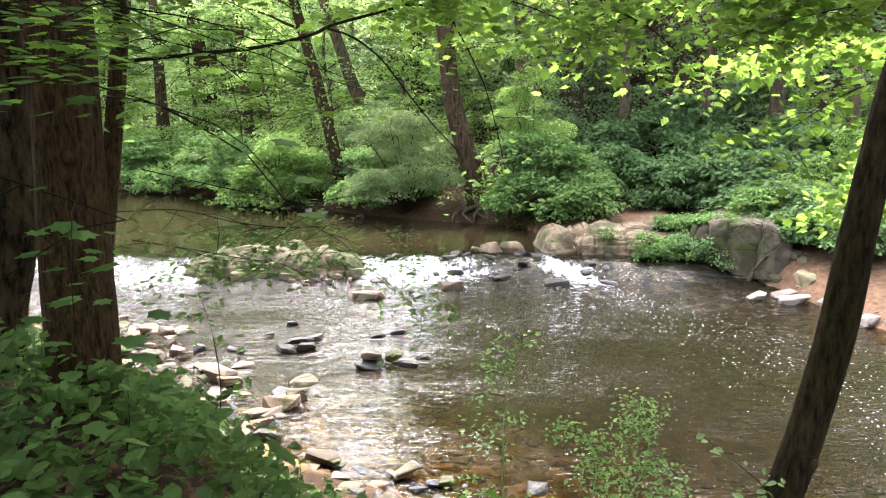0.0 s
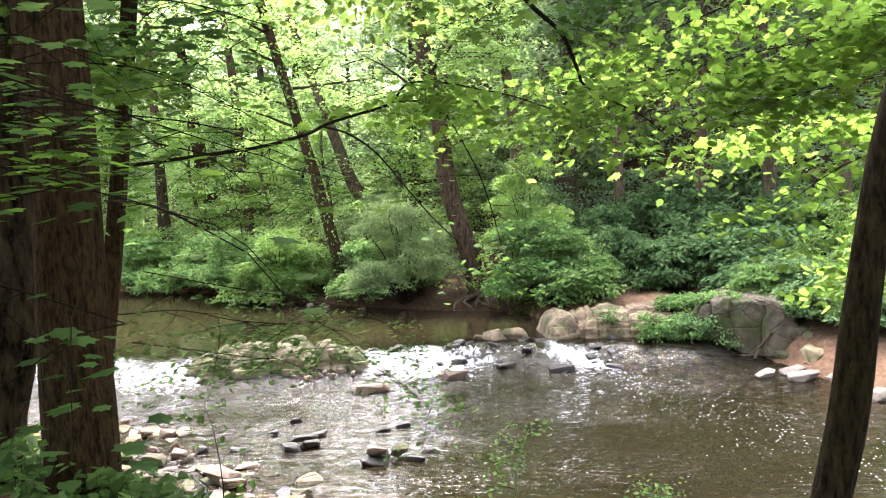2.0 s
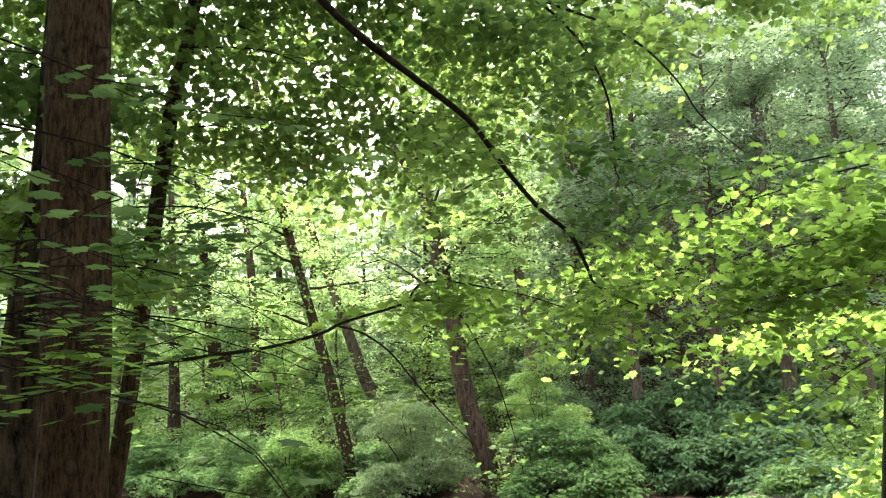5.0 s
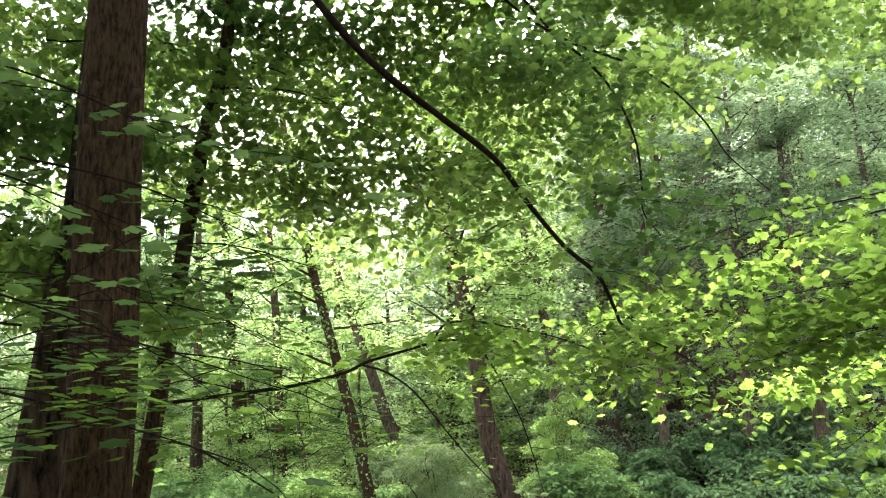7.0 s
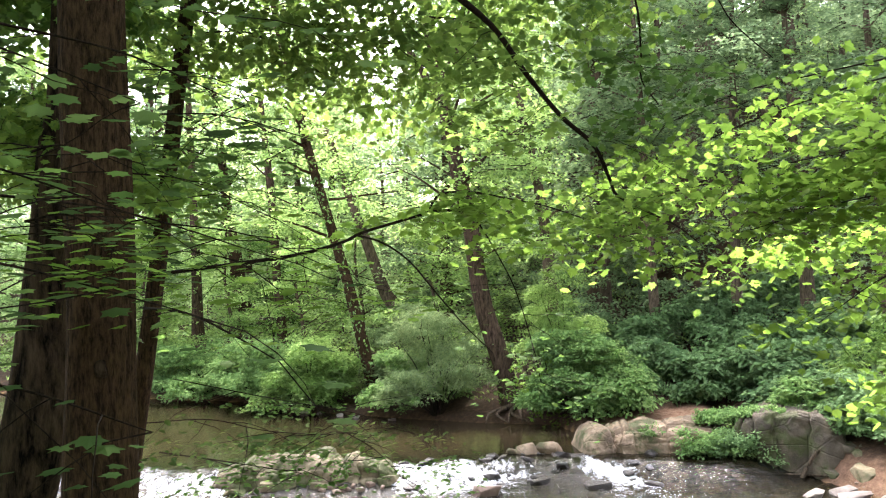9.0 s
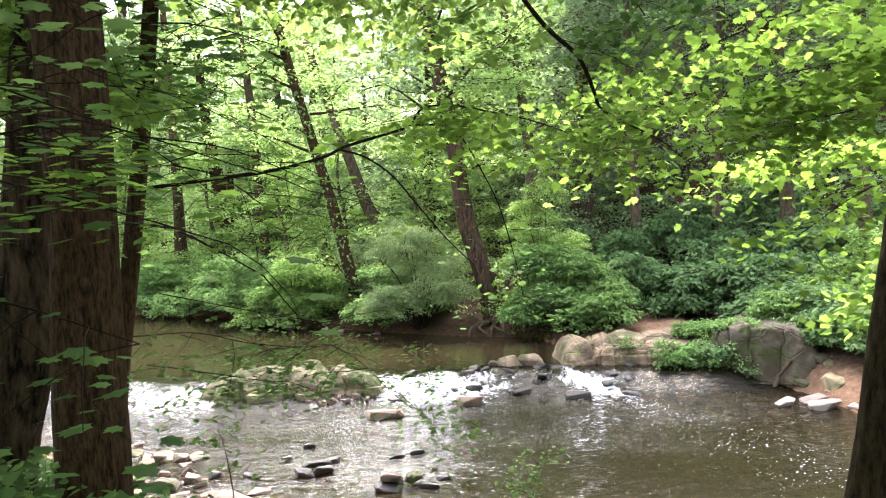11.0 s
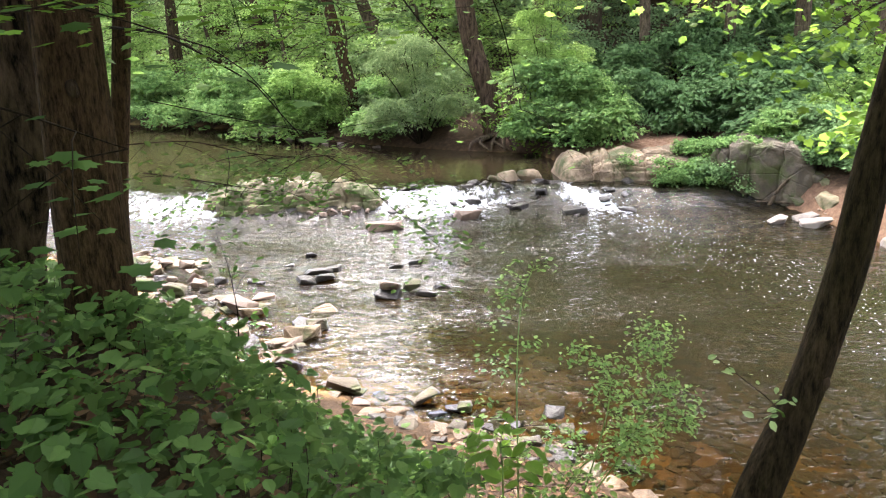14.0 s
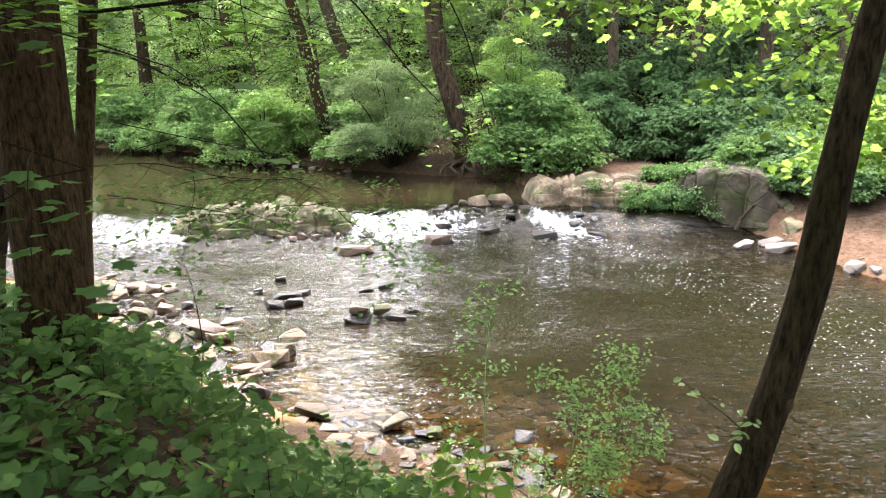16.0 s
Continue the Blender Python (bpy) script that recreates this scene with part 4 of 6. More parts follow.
# trees of the far bank
make_tree("tree", "leaning tree with ivy-dark bark on the far bank", [(-2.95, 25, 0.5), (-3.04, 25, 0.89), (-3.47, 25, 2.87), (-3.86, 25, 4.55), (-4.34, 25, 6.28), (-5.09, 25, 9.12), (-5.78, 25, 12.45), (-6.1, 25, 14.5)], [0.25, 0.2, 0.17, 0.15, 0.13, 0.07], BARK, LEAF_WOOD, 11, limbs=20, reach=3.6, first=0.35, per=270)
make_tree("tree", "red-brown tree with bowed trunk on the far bank", [(1.0, 22.5, 0.3), (0.92, 22.5, 0.9), (0.72, 22.5, 1.92), (0.36, 22.5, 3.11), (0.15, 22.5, 4.32), (0.02, 22.5, 5.54), (-0.36, 22.5, 7.59), (-0.67, 22.5, 9.7), (-0.94, 22.5, 11.2), (-1.27, 22.5, 13.25), (-1.35, 22.5, 14)], [0.34, 0.27, 0.24, 0.21, 0.18, 0.08], BARK_RED, LEAF_WOOD, 12, limbs=20, reach=3.2, first=0.33, per=240,
          forks=[([(-0.6, 22.5, 9.4), (-0.28, 22.5, 10.34), (-0.05, 22.5, 11.33), (0.35, 22.5, 13.0)], [0.14, 0.06]), ([(-0.6, 22.5, 8.9), (-1.14, 22.5, 9.89), (-1.52, 22.5, 10.56), (-1.97, 22.5, 11.42), (-2.6, 22.5, 12.6)], [0.12, 0.05])])
make_tree("tree", "slender pale-barked tree behind the far bank bushes", [(2.36, 23.75, 0.9), (2.33, 23.75, 1.67), (2.26, 23.75, 3.62), (2.17, 23.75, 5.55), (1.97, 23.75, 7.04), (1.53, 23.75, 9.59), (1.2, 23.9, 13)], [0.17, 0.14, 0.07], BARK_GREY, LEAF_WOOD, 13, limbs=15, reach=2.6, first=0.35, per=210)
make_tree("tree", "straight brown trunk at the foot of the slope", [(4.2, 30, 1.5), (4.27, 30, 2.23), (4.46, 30, 4.32), (4.73, 30, 6.77), (4.9, 30, 10.8), (5.0, 30, 17)], [0.19, 0.17, 0.08], BARK_RED, LEAF_HILL, 14, limbs=16, reach=3.4, first=0.35, per=240, leaf_size=0.16)
make_tree("tree", "upright dark trunk above the laurel bushes", [(10.05, 25, 0.9), (10.05, 25, 3.0), (9.98, 25, 5.2), (9.9, 25, 6.7), (9.8, 25, 13)], [0.19, 0.17, 0.07], BARK_GREY, LEAF_HILL, 15, limbs=15, reach=2.9, first=0.3, per=240)
make_tree("tree", "tall thin pale trunk in the woods", [(-7.5, 32.5, 1.5), (-7.55, 32.5, 2.1), (-7.76, 32.5, 4.9), (-7.9, 32.5, 8), (-8.23, 32.5, 11.5), (-8.5, 32.5, 17)], [0.17, 0.15, 0.07], BARK_RED, LEAF_WOOD, 16, limbs=14, reach=3.2, first=0.4, per=240, leaf_size=0.16)
make_tree("tree", "straight pale trunk in the woods", [(-11.1, 33, 1.5), (-11.15, 33, 3), (-11.2, 33, 6), (-11.5, 33, 16)], [0.22, 0.19, 0.08], BARK_RED, LEAF_WOOD, 17, limbs=12, reach=3.2, first=0.45, per=210, leaf_size=0.16)
make_tree("tree", "dark twin-stemmed tree in the woods", [(-10.9, 38, 1.5), (-11.0, 38, 3.4), (-10.93, 38, 5.2), (-11.3, 38, 7.8), (-12, 38, 15)], [0.36, 0.3, 0.12], BARK, LEAF_DARK, 18, limbs=16, reach=4, first=0.4, per=240, leaf_size=0.18,
          forks=[([(-10.7, 38, 2.2), (-10.4, 38, 4.2), (-10.3, 38, 6), (-9.6, 38, 9)], [0.24, 0.1])])
make_tree("tree", "leaning dead-topped trunk in the woods", [(-1.9, 30, 1.6), (-2.34, 30, 2.7), (-3.12, 30, 3.83), (-3.69, 30, 5.48), (-4.28, 30, 7.16), (-5.2, 30, 10)], [0.22, 0.19, 0.1], BARK_GREY, LEAF_WOOD, 19, limbs=8, reach=2.4, first=0.55, per=180, leaf_size=0.15)
make_tree("tree", "forked pale trunk high on the wooded slope", [(13.4, 40, 9.0), (12.66, 40, 11.74), (12.16, 40, 15.56), (11.8, 40, 17.97), (11.3, 40, 22)], [0.42, 0.36, 0.14], BARK_PALE, LEAF_HILL, 20, limbs=14, reach=4, first=0.45, per=240, leaf_size=0.2,
          forks=[([(12.2, 40, 15.0), (12.98, 40, 16.7), (13.27, 40, 18.2), (13.6, 40, 21)], [0.2, 0.1])])
make_tree("tree", "leaning pale trunk on the wooded slope", [(15.5, 37, 8), (16.84, 37, 11.84), (17.63, 37, 13.01), (18.67, 37, 15.15), (20, 37, 19)], [0.32, 0.28, 0.12], BARK_PALE, LEAF_HILL, 21, limbs=14, reach=3.8, first=0.4, per=240, leaf_size=0.2)

for i, (x, y, h, lean) in enumerate([(7.2, 31, 12, 0.3), (9.4, 34, 14, -0.5), (12.0, 33, 13, 0.4), (14.6, 36, 15, -0.3), (17.5, 38, 14, 0.8), (11.0, 38, 16, 0.2), (20.5, 41, 15, -0.6), (5.8, 35, 15, 0.4)]):
    z = float(ground(x, y))
    make_tree("tree", "slender grey trunk on the wooded slope", [(x, y, z - 0.2), (x + lean * 0.3, y, z + h * 0.3), (x + lean * 0.5, y, z + h * 0.6), (x + lean, y, z + h)], [0.17, 0.14, 0.06], BARK_GREY, LEAF_HILL, 800 + i, limbs=11, reach=3.0, first=0.35, per=110, leaf_size=0.15, group="slender trees of the slope", spread=0.6, far=True, wild=0.2)

# three trees added so their crowns shade the laurels, rocks and right-hand water
for i, (x, y, h, lean) in enumerate([(5.9, 26.6, 13, -0.5), (8.1, 25.6, 12.5, 0.3), (11.6, 23.4, 12, -0.4)]):
    z = float(ground(x, y))
    make_tree("tree", "tall thin tree added to shade the shrubs at the foot of the slope", [(x, y, z - 0.2), (x + lean * 0.3, y, z + h * 0.3), (x + lean * 0.5, y - 0.2, z + h * 0.6), (x + lean, y - 0.4, z + h)], [0.13, 0.11, 0.05], BARK_GREY, LEAF_HILL, 830 + i, limbs=18, reach=3.4, first=0.42, per=300, leaf_size=0.14, group="thin trees at the foot of the slope", spread=0.6, wild=0.25)

# ivy climbing the leaning tree
ivy_line = smooth_line([(-2.95, 25, 0.6), (-3.04, 25, 0.89), (-3.47, 25, 2.87), (-3.86, 25, 4.55), (-4.34, 25, 6.28), (-4.7, 25, 7.6)], 200)
rng = np.random.default_rng(303)
k = rng.integers(0, 200, 900)
a = rng.uniform(0, 6.283, 900)
r = np.interp(k, [0, 60, 200], [0.27, 0.22, 0.18])
pos = ivy_line[k] + np.stack([np.cos(a) * r, np.sin(a) * r, rng.normal(0, 0.03, 900)], -1)
tagged(new("ivy", leaves("ivy", pos, 0.085, "oval", LEAF_BUSH, rng, 1.0, 0.3, heading=a - np.pi / 2)), "patchy green ivy climbing the leaning tree", "ivy", kind="stuff")

# low trees that fill the space under the canopy
for i, (x, y, h, leaf) in enumerate([(-13.5, 33.5, 6.5, LEAF_WOOD), (-9.3, 31.2, 5.5, LEAF_WOOD), (-6.2, 29.5, 5.0, LEAF_WOOD), (-4.3, 31.5, 6.0, LEAF_FAR), (-1.2, 28.0, 4.6, LEAF_WOOD), (-9.0, 36.5, 6.5, LEAF_FAR), (3.3, 28.0, 5.0, LEAF_HILL), (-14.5, 38, 7.5, LEAF_FAR), (-5.8, 36, 6.5, LEAF_FAR), (0.4, 33, 7.0, LEAF_WOOD), (-12.2, 30.5, 5.0, LEAF_WOOD), (-16.5, 35, 8.0, LEAF_FAR), (-8.0, 34, 5.5, LEAF_DARK)]):
    z = float(ground(x, y))
    make_tree("understorey_tree", "low bushy tree with light green leaves in the woods", [(x, y, z - 0.1), (x + 0.1, y, z + h * 0.3), (x - 0.15, y, z + h * 0.65), (x + 0.1, y, z + h)], [0.07, 0.055, 0.02], BARK_GREY, leaf, 700 + i, limbs=14, reach=2.1, first=0.12, per=200, leaf_size=0.13, sides=7, group="low trees of the woods", spread=0.5, far=True)

# the woods behind: four kinds of tree, repeated
KINDS = []
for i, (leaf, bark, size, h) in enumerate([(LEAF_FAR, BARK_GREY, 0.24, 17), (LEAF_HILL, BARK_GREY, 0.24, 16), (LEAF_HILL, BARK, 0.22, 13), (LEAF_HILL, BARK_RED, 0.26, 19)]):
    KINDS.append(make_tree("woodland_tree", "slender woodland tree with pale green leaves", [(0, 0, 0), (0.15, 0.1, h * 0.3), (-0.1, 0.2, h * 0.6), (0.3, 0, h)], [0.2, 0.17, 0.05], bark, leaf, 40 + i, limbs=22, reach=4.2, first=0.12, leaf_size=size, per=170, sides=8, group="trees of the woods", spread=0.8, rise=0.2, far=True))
g = random.Random(5)
PLACES = []
for row, (y0, n, x0, x1) in enumerate([(33, 9, -22, 20), (40, 11, -30, 30), (49, 13, -38, 38), (60, 14, -48, 48), (75, 15, -60, 60)]):
    for i in range(n):
        x = x0 + (x1 - x0) * (i + g.uniform(0.15, 0.85)) / n
        y = y0 + g.uniform(-3, 3)
        # the woods open towards the sky beyond the bend
        if -0.29 < x / y < -0.035 or (0.2 < x / y < 0.5 and y < 44) or (x < 0 and y < 37):
            continue
        PLACES.append((x, y))
for i, (x, y) in enumerate(PLACES):
    k = KINDS[(i * 7 + int(x > 3)) % 4] if x < 3 else KINDS[1 + 2 * (i % 2)]
    s = g.uniform(0.85, 1.2)
    m = pose(x, y, float(ground(x, y)) - 0.1, 0, g.uniform(-4, 4), g.uniform(0, 360)) @ Matrix.Diagonal((s, s, s, 1))
    if i < 4:
        KINDS[i].matrix_world = pose(x, y, float(ground(x, y)) - 0.1, 0, 0, g.uniform(0, 360))
    else:
        copy_thing(k, m)


for x, y, a, k in [(-4.2, 66, 20, 0), (-8.5, 61, 100, 2), (-11, 70, 200, 0), (-14.5, 63, 300, 2), (-6.5, 78, 60, 3), (-17, 74, 140, 0), (-12.5, 82, 250, 3)]:
    copy_thing(KINDS[k], pose(x, y, float(ground(x, y)) - 0.1, 0, 0, a) @ Matrix.Diagonal((0.92, 0.92, 0.92, 1)))
for x, y, a, k, q in [(-1.0, 50, 30, 0, 0.72), (-3.4, 47, 110, 1, 0.66), (-5.6, 52, 230, 0, 0.74), (-2.2, 57, 310, 3, 0.75), (-8.2, 49, 70, 0, 0.72), (-10.8, 54, 170, 2, 0.85), (-4.6, 60, 10, 1, 0.8), (-13.0, 47, 250, 0, 0.8), (-8.9, 43, 40, 0, 0.95), (-7.8, 47, 150, 2, 1.0), (-11.5, 50, 260, 0, 1.0), (0.6, 46, 80, 0, 0.95), (2.4, 50, 300, 2, 1.0)]:
    copy_thing(KINDS[k], pose(x, y, float(ground(x, y)) - 0.1, 0, 0, a) @ Matrix.Diagonal((q, q, q, 1)))
# unseen trees added behind and beside the bank, to cut skylight from there
for x, y, a in [(-5.5, -4.5, 0), (3.5, -6, 80), (-1, -8, 200), (8, -3, 120), (-9, 1, 300), (10, 0.5, 40), (-13, -5, 30), (-9, -10, 90), (-4, -13, 150), (4.5, -12, 210), (10, -9, 270), (14, -3, 330), (15, 3, 15), (-14, 3, 75), (-12, 7, 135), (-16, 10, 195), (-16.5, 15, 255), (16, 8, 315), (17, 13, 50), (18, 19, 110), (-19, -1, 170), (0, -17, 230), (19, -8, 290), (-15, -14, 350)]:
    copy_thing(KINDS[2], pose(x, y, float(ground(x, y)) - 0.1, 0, 0, a))


# ---- bushes ----
def bush(name, label, at, size, leaf, seed, n=5000, leaf_size=0.1, shape="rhomb", droop=0.3, group="bushes of the far bank", skirt=3, floor=0.05):
    """Stems from the ground, leafy lobes of unlike height with hollows between them, and shoots that stick out."""
    rng = np.random.default_rng(seed)
    root = thing(name, label, "bush", group, at=at)
    sx, sy, sz = size
    tubes, cents, ways = [], [], []
    lobes = int(rng.integers(9, 13))
    each = 9
    for i in range(lobes + skirt):
        a, u = rng.uniform(0, 6.283), rng.uniform(0.05, 0.8) ** 0.7
        if i >= lobes:
            a, u = rng.uniform(3.3, 6.1), rng.uniform(0.75, 1.0)
        r = rng.uniform(0.15, 0.3) * (sx + sy) / 2 * (1.1 - 0.35 * u)
        top = sz * rng.uniform(0.45, 1.0) * (1.05 - 0.45 * u) * (1 if i < lobes else 0.7)
        c = np.array([math.cos(a) * u * sx / 2, math.sin(a) * u * sy / 2, max(top - r * 0.8, floor + 0.1)])
        tubes.append(tube(smooth_line([(0.1 * math.cos(a), 0.1 * math.sin(a), -0.1), c * [0.5, 0.5, 0.6], c], 7), [0.03, 0.008], 4))
        k = max(4, int(n / each / (lobes + skirt)))
        d = rng.normal(0, 1, (k, 3))
        d /= np.linalg.norm(d, axis=1)[:, None]
        d[:, 2] = np.where(d[:, 2] < -0.3, -d[:, 2], d[:, 2])
        cents.append(c + d * r * rng.uniform(0.7, 1.06, (k, 1)) * [1, 1, 0.85])
        ways.append(d)
        for _ in range(3):
            b = rng.uniform(0, 6.283)
            sh = limb(rng, c, (math.cos(b), math.sin(b), rng.uniform(0.3, 1.4)), r * rng.uniform(1.1, 1.6), 0.35, 6)
            tubes.append(tube(sh, [0.008, 0.003], 3))
            cents.append(np.repeat(sh[3:], 2, axis=0))
            ways.append(np.repeat(np.gradient(sh, axis=0)[3:], 2, axis=0))
    cents, ways = np.vstack(cents), np.vstack(ways)
    cents[:, 2] = np.maximum(cents[:, 2], floor + 0.12 * rng.uniform(0, 1, len(cents)))
    tagged(child("stemwork", tube_mesh("stemwork", tubes, TWIG), root), kind="stuff")
    pos = sprays(rng, cents, each, 0.03, 0.06 + 0.9 * leaf_size)
    turn = np.repeat(np.arctan2(ways[:, 1], ways[:, 0]) - np.pi / 2, each)
    tagged(child("foliage", leaves("foliage", pos, leaf_size, shape, leaf, rng, droop, 0.35, heading=turn), root), kind="stuff")
    return root


for i, (x, y, sx, sy, sz, leaf, size, n, lab, shape) in enumerate([
        (-14.5, 33.5, 4.5, 3, 2.0, LEAF_BUSH, 0.13, 5000, "green shrub at the bend of the creek", "rhomb"), (-11.8, 31.5, 3.5, 2.5, 1.6, LEAF_WOOD, 0.13, 4500, "low bright green shrub on the far bank", "rhomb"), (-9.2, 29.6, 3.2, 2.4, 1.9, LEAF_BUSH, 0.12, 4500, "green shrub on the far bank", "rhomb"), (-7.2, 28.2, 2.4, 2.0, 2.0, LEAF_BUSH, 0.11, 4500, "green shrub with dark hollows on the far bank", "rhomb"),
        (-5.9, 26.6, 2.4, 2.0, 2.0, LEAF_BUSH, 0.11, 4500, "green shrub overhanging the pool", "rhomb"), (-5.0, 25.7, 2.0, 1.8, 1.9, LEAF_WOOD, 0.11, 4500, "bright green shrub beside the leaning tree", "rhomb"), (-1.65, 24.6, 2.0, 1.8, 1.9, LEAF_BUSH, 0.11, 4500, "green shrub on the far bank", "rhomb"), (-2.0, 26.8, 2.3, 1.8, 2.5, LEAF_GREY, 0.10, 4500, "grey-green shrub behind the bank", "rhomb"),
        (-1.05, 23.5, 2.3, 1.9, 2.5, LEAF_GREY, 0.10, 7000, "grey-green willow-like bush over the pool", "narrow"), (2.5, 22.1, 2.0, 1.6, 2.1, LEAF_BUSH, 0.11, 6500, "vine-hung green bush beside the bowed tree", "rhomb"), (3.2, 22.0, 1.9, 1.6, 1.7, LEAF_BUSH, 0.11, 4500, "round green bush by the clay path", "rhomb"), (2.5, 23.6, 2.0, 1.6, 3.0, LEAF_WOOD, 0.10, 5500, "tall loose bush round the slender tree", "narrow")]):
    bush("bush", lab, (x, y - 0.75, float(ground(x, y)) - 0.3), (sx * 1.3, sy * 1.3, sz * 1.3), leaf, 200 + i, int(n * 3.4), size, shape, skirt=6, floor=0.02)
for i, (x, y, sx, sy, sz) in enumerate([(6.3, 21.5, 2.0, 1.6, 1.3), (7.7, 20.9, 2.2, 1.6, 1.5), (7.3, 19.0, 1.8, 1.4, 1.0), (4.4, 23.2, 2.3, 2.0, 1.7), (5.9, 22.6, 2.6, 2.0, 1.7), (7.4, 22.9, 2.8, 2.2, 1.7), (9.0, 22.4, 2.7, 2.2, 1.6), (5.2, 26.2, 2.8, 2.2, 2.0), (7.6, 26.4, 3.0, 2.2, 1.9), (10.4, 24.4, 2.8, 2.4, 1.8), (10.2, 27, 3, 2.4, 1.9), (12.8, 25, 3, 2.4, 2), (3.6, 27.5, 3, 2.2, 1.8), (15.5, 25, 3.4, 2.6, 2.2)]):
    bush("laurel_bush", "dark green broad-leaved shrub at the foot of the slope", (x, y, float(ground(x, y)) - 0.1), (sx, sy, sz), LEAF_LAUREL, 230 + i, 6500, 0.15, "rhomb", 0.35, "shrubs at the foot of the slope")
for i, (x, y, sx, sy, sz, leaf) in enumerate([(4.7, 17.3, 1.7, 0.9, 0.75, LEAF_BUSH), (5.5, 17.2, 1.6, 0.9, 0.85, LEAF_LAUREL), (5.2, 18.0, 0.9, 0.7, 0.35, LEAF_BUSH), (6.6, 18.4, 2.2, 1.2, 0.7, LEAF_BUSH), (5.75, 17.3, 0.9, 0.5, 0.3, LEAF_BUSH), (7.0, 17.0, 0.9, 0.6, 0.35, LEAF_LAUREL),
        (7.7, 17.3, 1.8, 1.4, 1.4, LEAF_LAUREL), (8.6, 16.6, 1.8, 1.5, 1.6, LEAF_WOOD), (8.0, 15.9, 1.0, 0.9, 0.9, LEAF_LAUREL), (7.5, 16.7, 1.5, 1.0, 1.1, LEAF_LAUREL), (7.0, 17.6, 1.5, 1.0, 1.5, LEAF_BUSH), (6.2, 17.9, 1.7, 0.9, 1.45, LEAF_BUSH), (9.6, 15.2, 1.8, 1.5, 1.3, LEAF_BUSH), (9.0, 18.6, 2.4, 1.8, 2.0, LEAF_WOOD), (11.5, 16, 2.6, 2, 2.0, LEAF_BUSH), (10.2, 13.4, 1.4, 1.2, 0.7, LEAF_BUSH)]):
    z = float(ground(x, y))
    if i in (0, 1, 2, 4, 5):
        z = [0.3, 0.25, 0.86, 0, 1.02, 1.0][i]
    bush("shrub", "leafy green shrub growing over the rocks", (x, y, z - 0.05), (sx, sy, sz), leaf, 260 + i, 5200 if i < 6 else 4200, 0.07 if i < 6 else 0.1, "rhomb", 0.3, "shrubs on the rocks")

# low green growth of the wood's floor
rng = np.random.default_rng(77)
c = np.array([3.62, 17.45, 0.84]) + rng.normal(0, 1, (16, 3)) * [0.13, 0.06, 0.05]
tagged(new("weed_tuft", leaves("weed_tuft", sprays(rng, c, 16, 0.02, 0.06), 0.05, "oval", LEAF_BUSH, rng, 0.3, 0.5)), "small green weed tuft in a crack of the tan rock", "weed", kind="stuff")
x, y = rng.uniform(-26, 24, 2600), rng.uniform(22, 48, 2600)
keep = (y > np.interp(x, XF, YF) + 0.4) & ~((np.abs(y - 20.0) < 2.2) & (x > 2) & (x < 9)) & ((x < 4) | (rng.uniform(0, 1, 2600) < 0.65))
c = np.stack([x, y, ground(x, y) + rng.uniform(0.15, 0.7, 2600)], -1)[keep]
tagged(new("undergrowth", leaves("undergrowth", sprays(rng, c, 26, 0.08, 0.55), 0.14, "rhomb", LEAF_WOOD, rng)), "bright green undergrowth on the wood's floor", "undergrowth", kind="stuff")
x, y = rng.uniform(4.0, 13, 420), rng.uniform(17, 22, 420)
keep = (y > np.interp(x, XF, YF) + 0.9) & (np.abs(y - 20.1) > 1.0)
c = np.stack([x, y, ground(x, y) + 0.1], -1)[keep]
tagged(new("grass", leaves("grass", sprays(rng, c, 20, 0.05, 0.3), 0.2, "narrow", LEAF_LAUREL, rng, -0.7, 0.45)), "tufts of long green grass beside the clay path", "grass", kind="stuff")

n = 640
x, y = rng.uniform(2.5, 34, n), rng.uniform(26, 52, n)
keep = x < y * 0.8
c = np.stack([x, y, ground(x, y) + 0.1], -1)[keep]
r = rng.uniform(0.45, 1.25, len(c))
d = rng.normal(0, 1, (len(c), 15, 3))
d[..., 2] = np.abs(d[..., 2])
d /= np.linalg.norm(d, axis=2)[..., None]
c = (c[:, None] + d * (r[:, None] * rng.uniform(0.6, 1.1, (len(c), 15)))[..., None] * [1, 1, 1.1]).reshape(-1, 3)
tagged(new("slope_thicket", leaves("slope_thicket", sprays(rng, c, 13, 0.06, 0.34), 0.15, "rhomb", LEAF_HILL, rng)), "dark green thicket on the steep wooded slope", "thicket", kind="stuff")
x, y = rng.uniform(-50, 50, 12000), rng.uniform(38, 86, 12000)
z = ground(x, y) + 0.3 + 15 * rng.uniform(0, 1, 12000) ** 1.5
keep = (np.abs(x) < y * 0.75) & sky_gap(rng, np.stack([x, y, z], -1))
c = np.stack([x, y, z], -1)[keep]
tagged(new("far_woods", leaves("far_woods", sprays(rng, c, 16, 0.16, 1.1), 0.34, "rhomb", LEAF_FAR, rng)), "leafy woods far behind the creek, painted sunlit pale", "woods", kind="stuff")

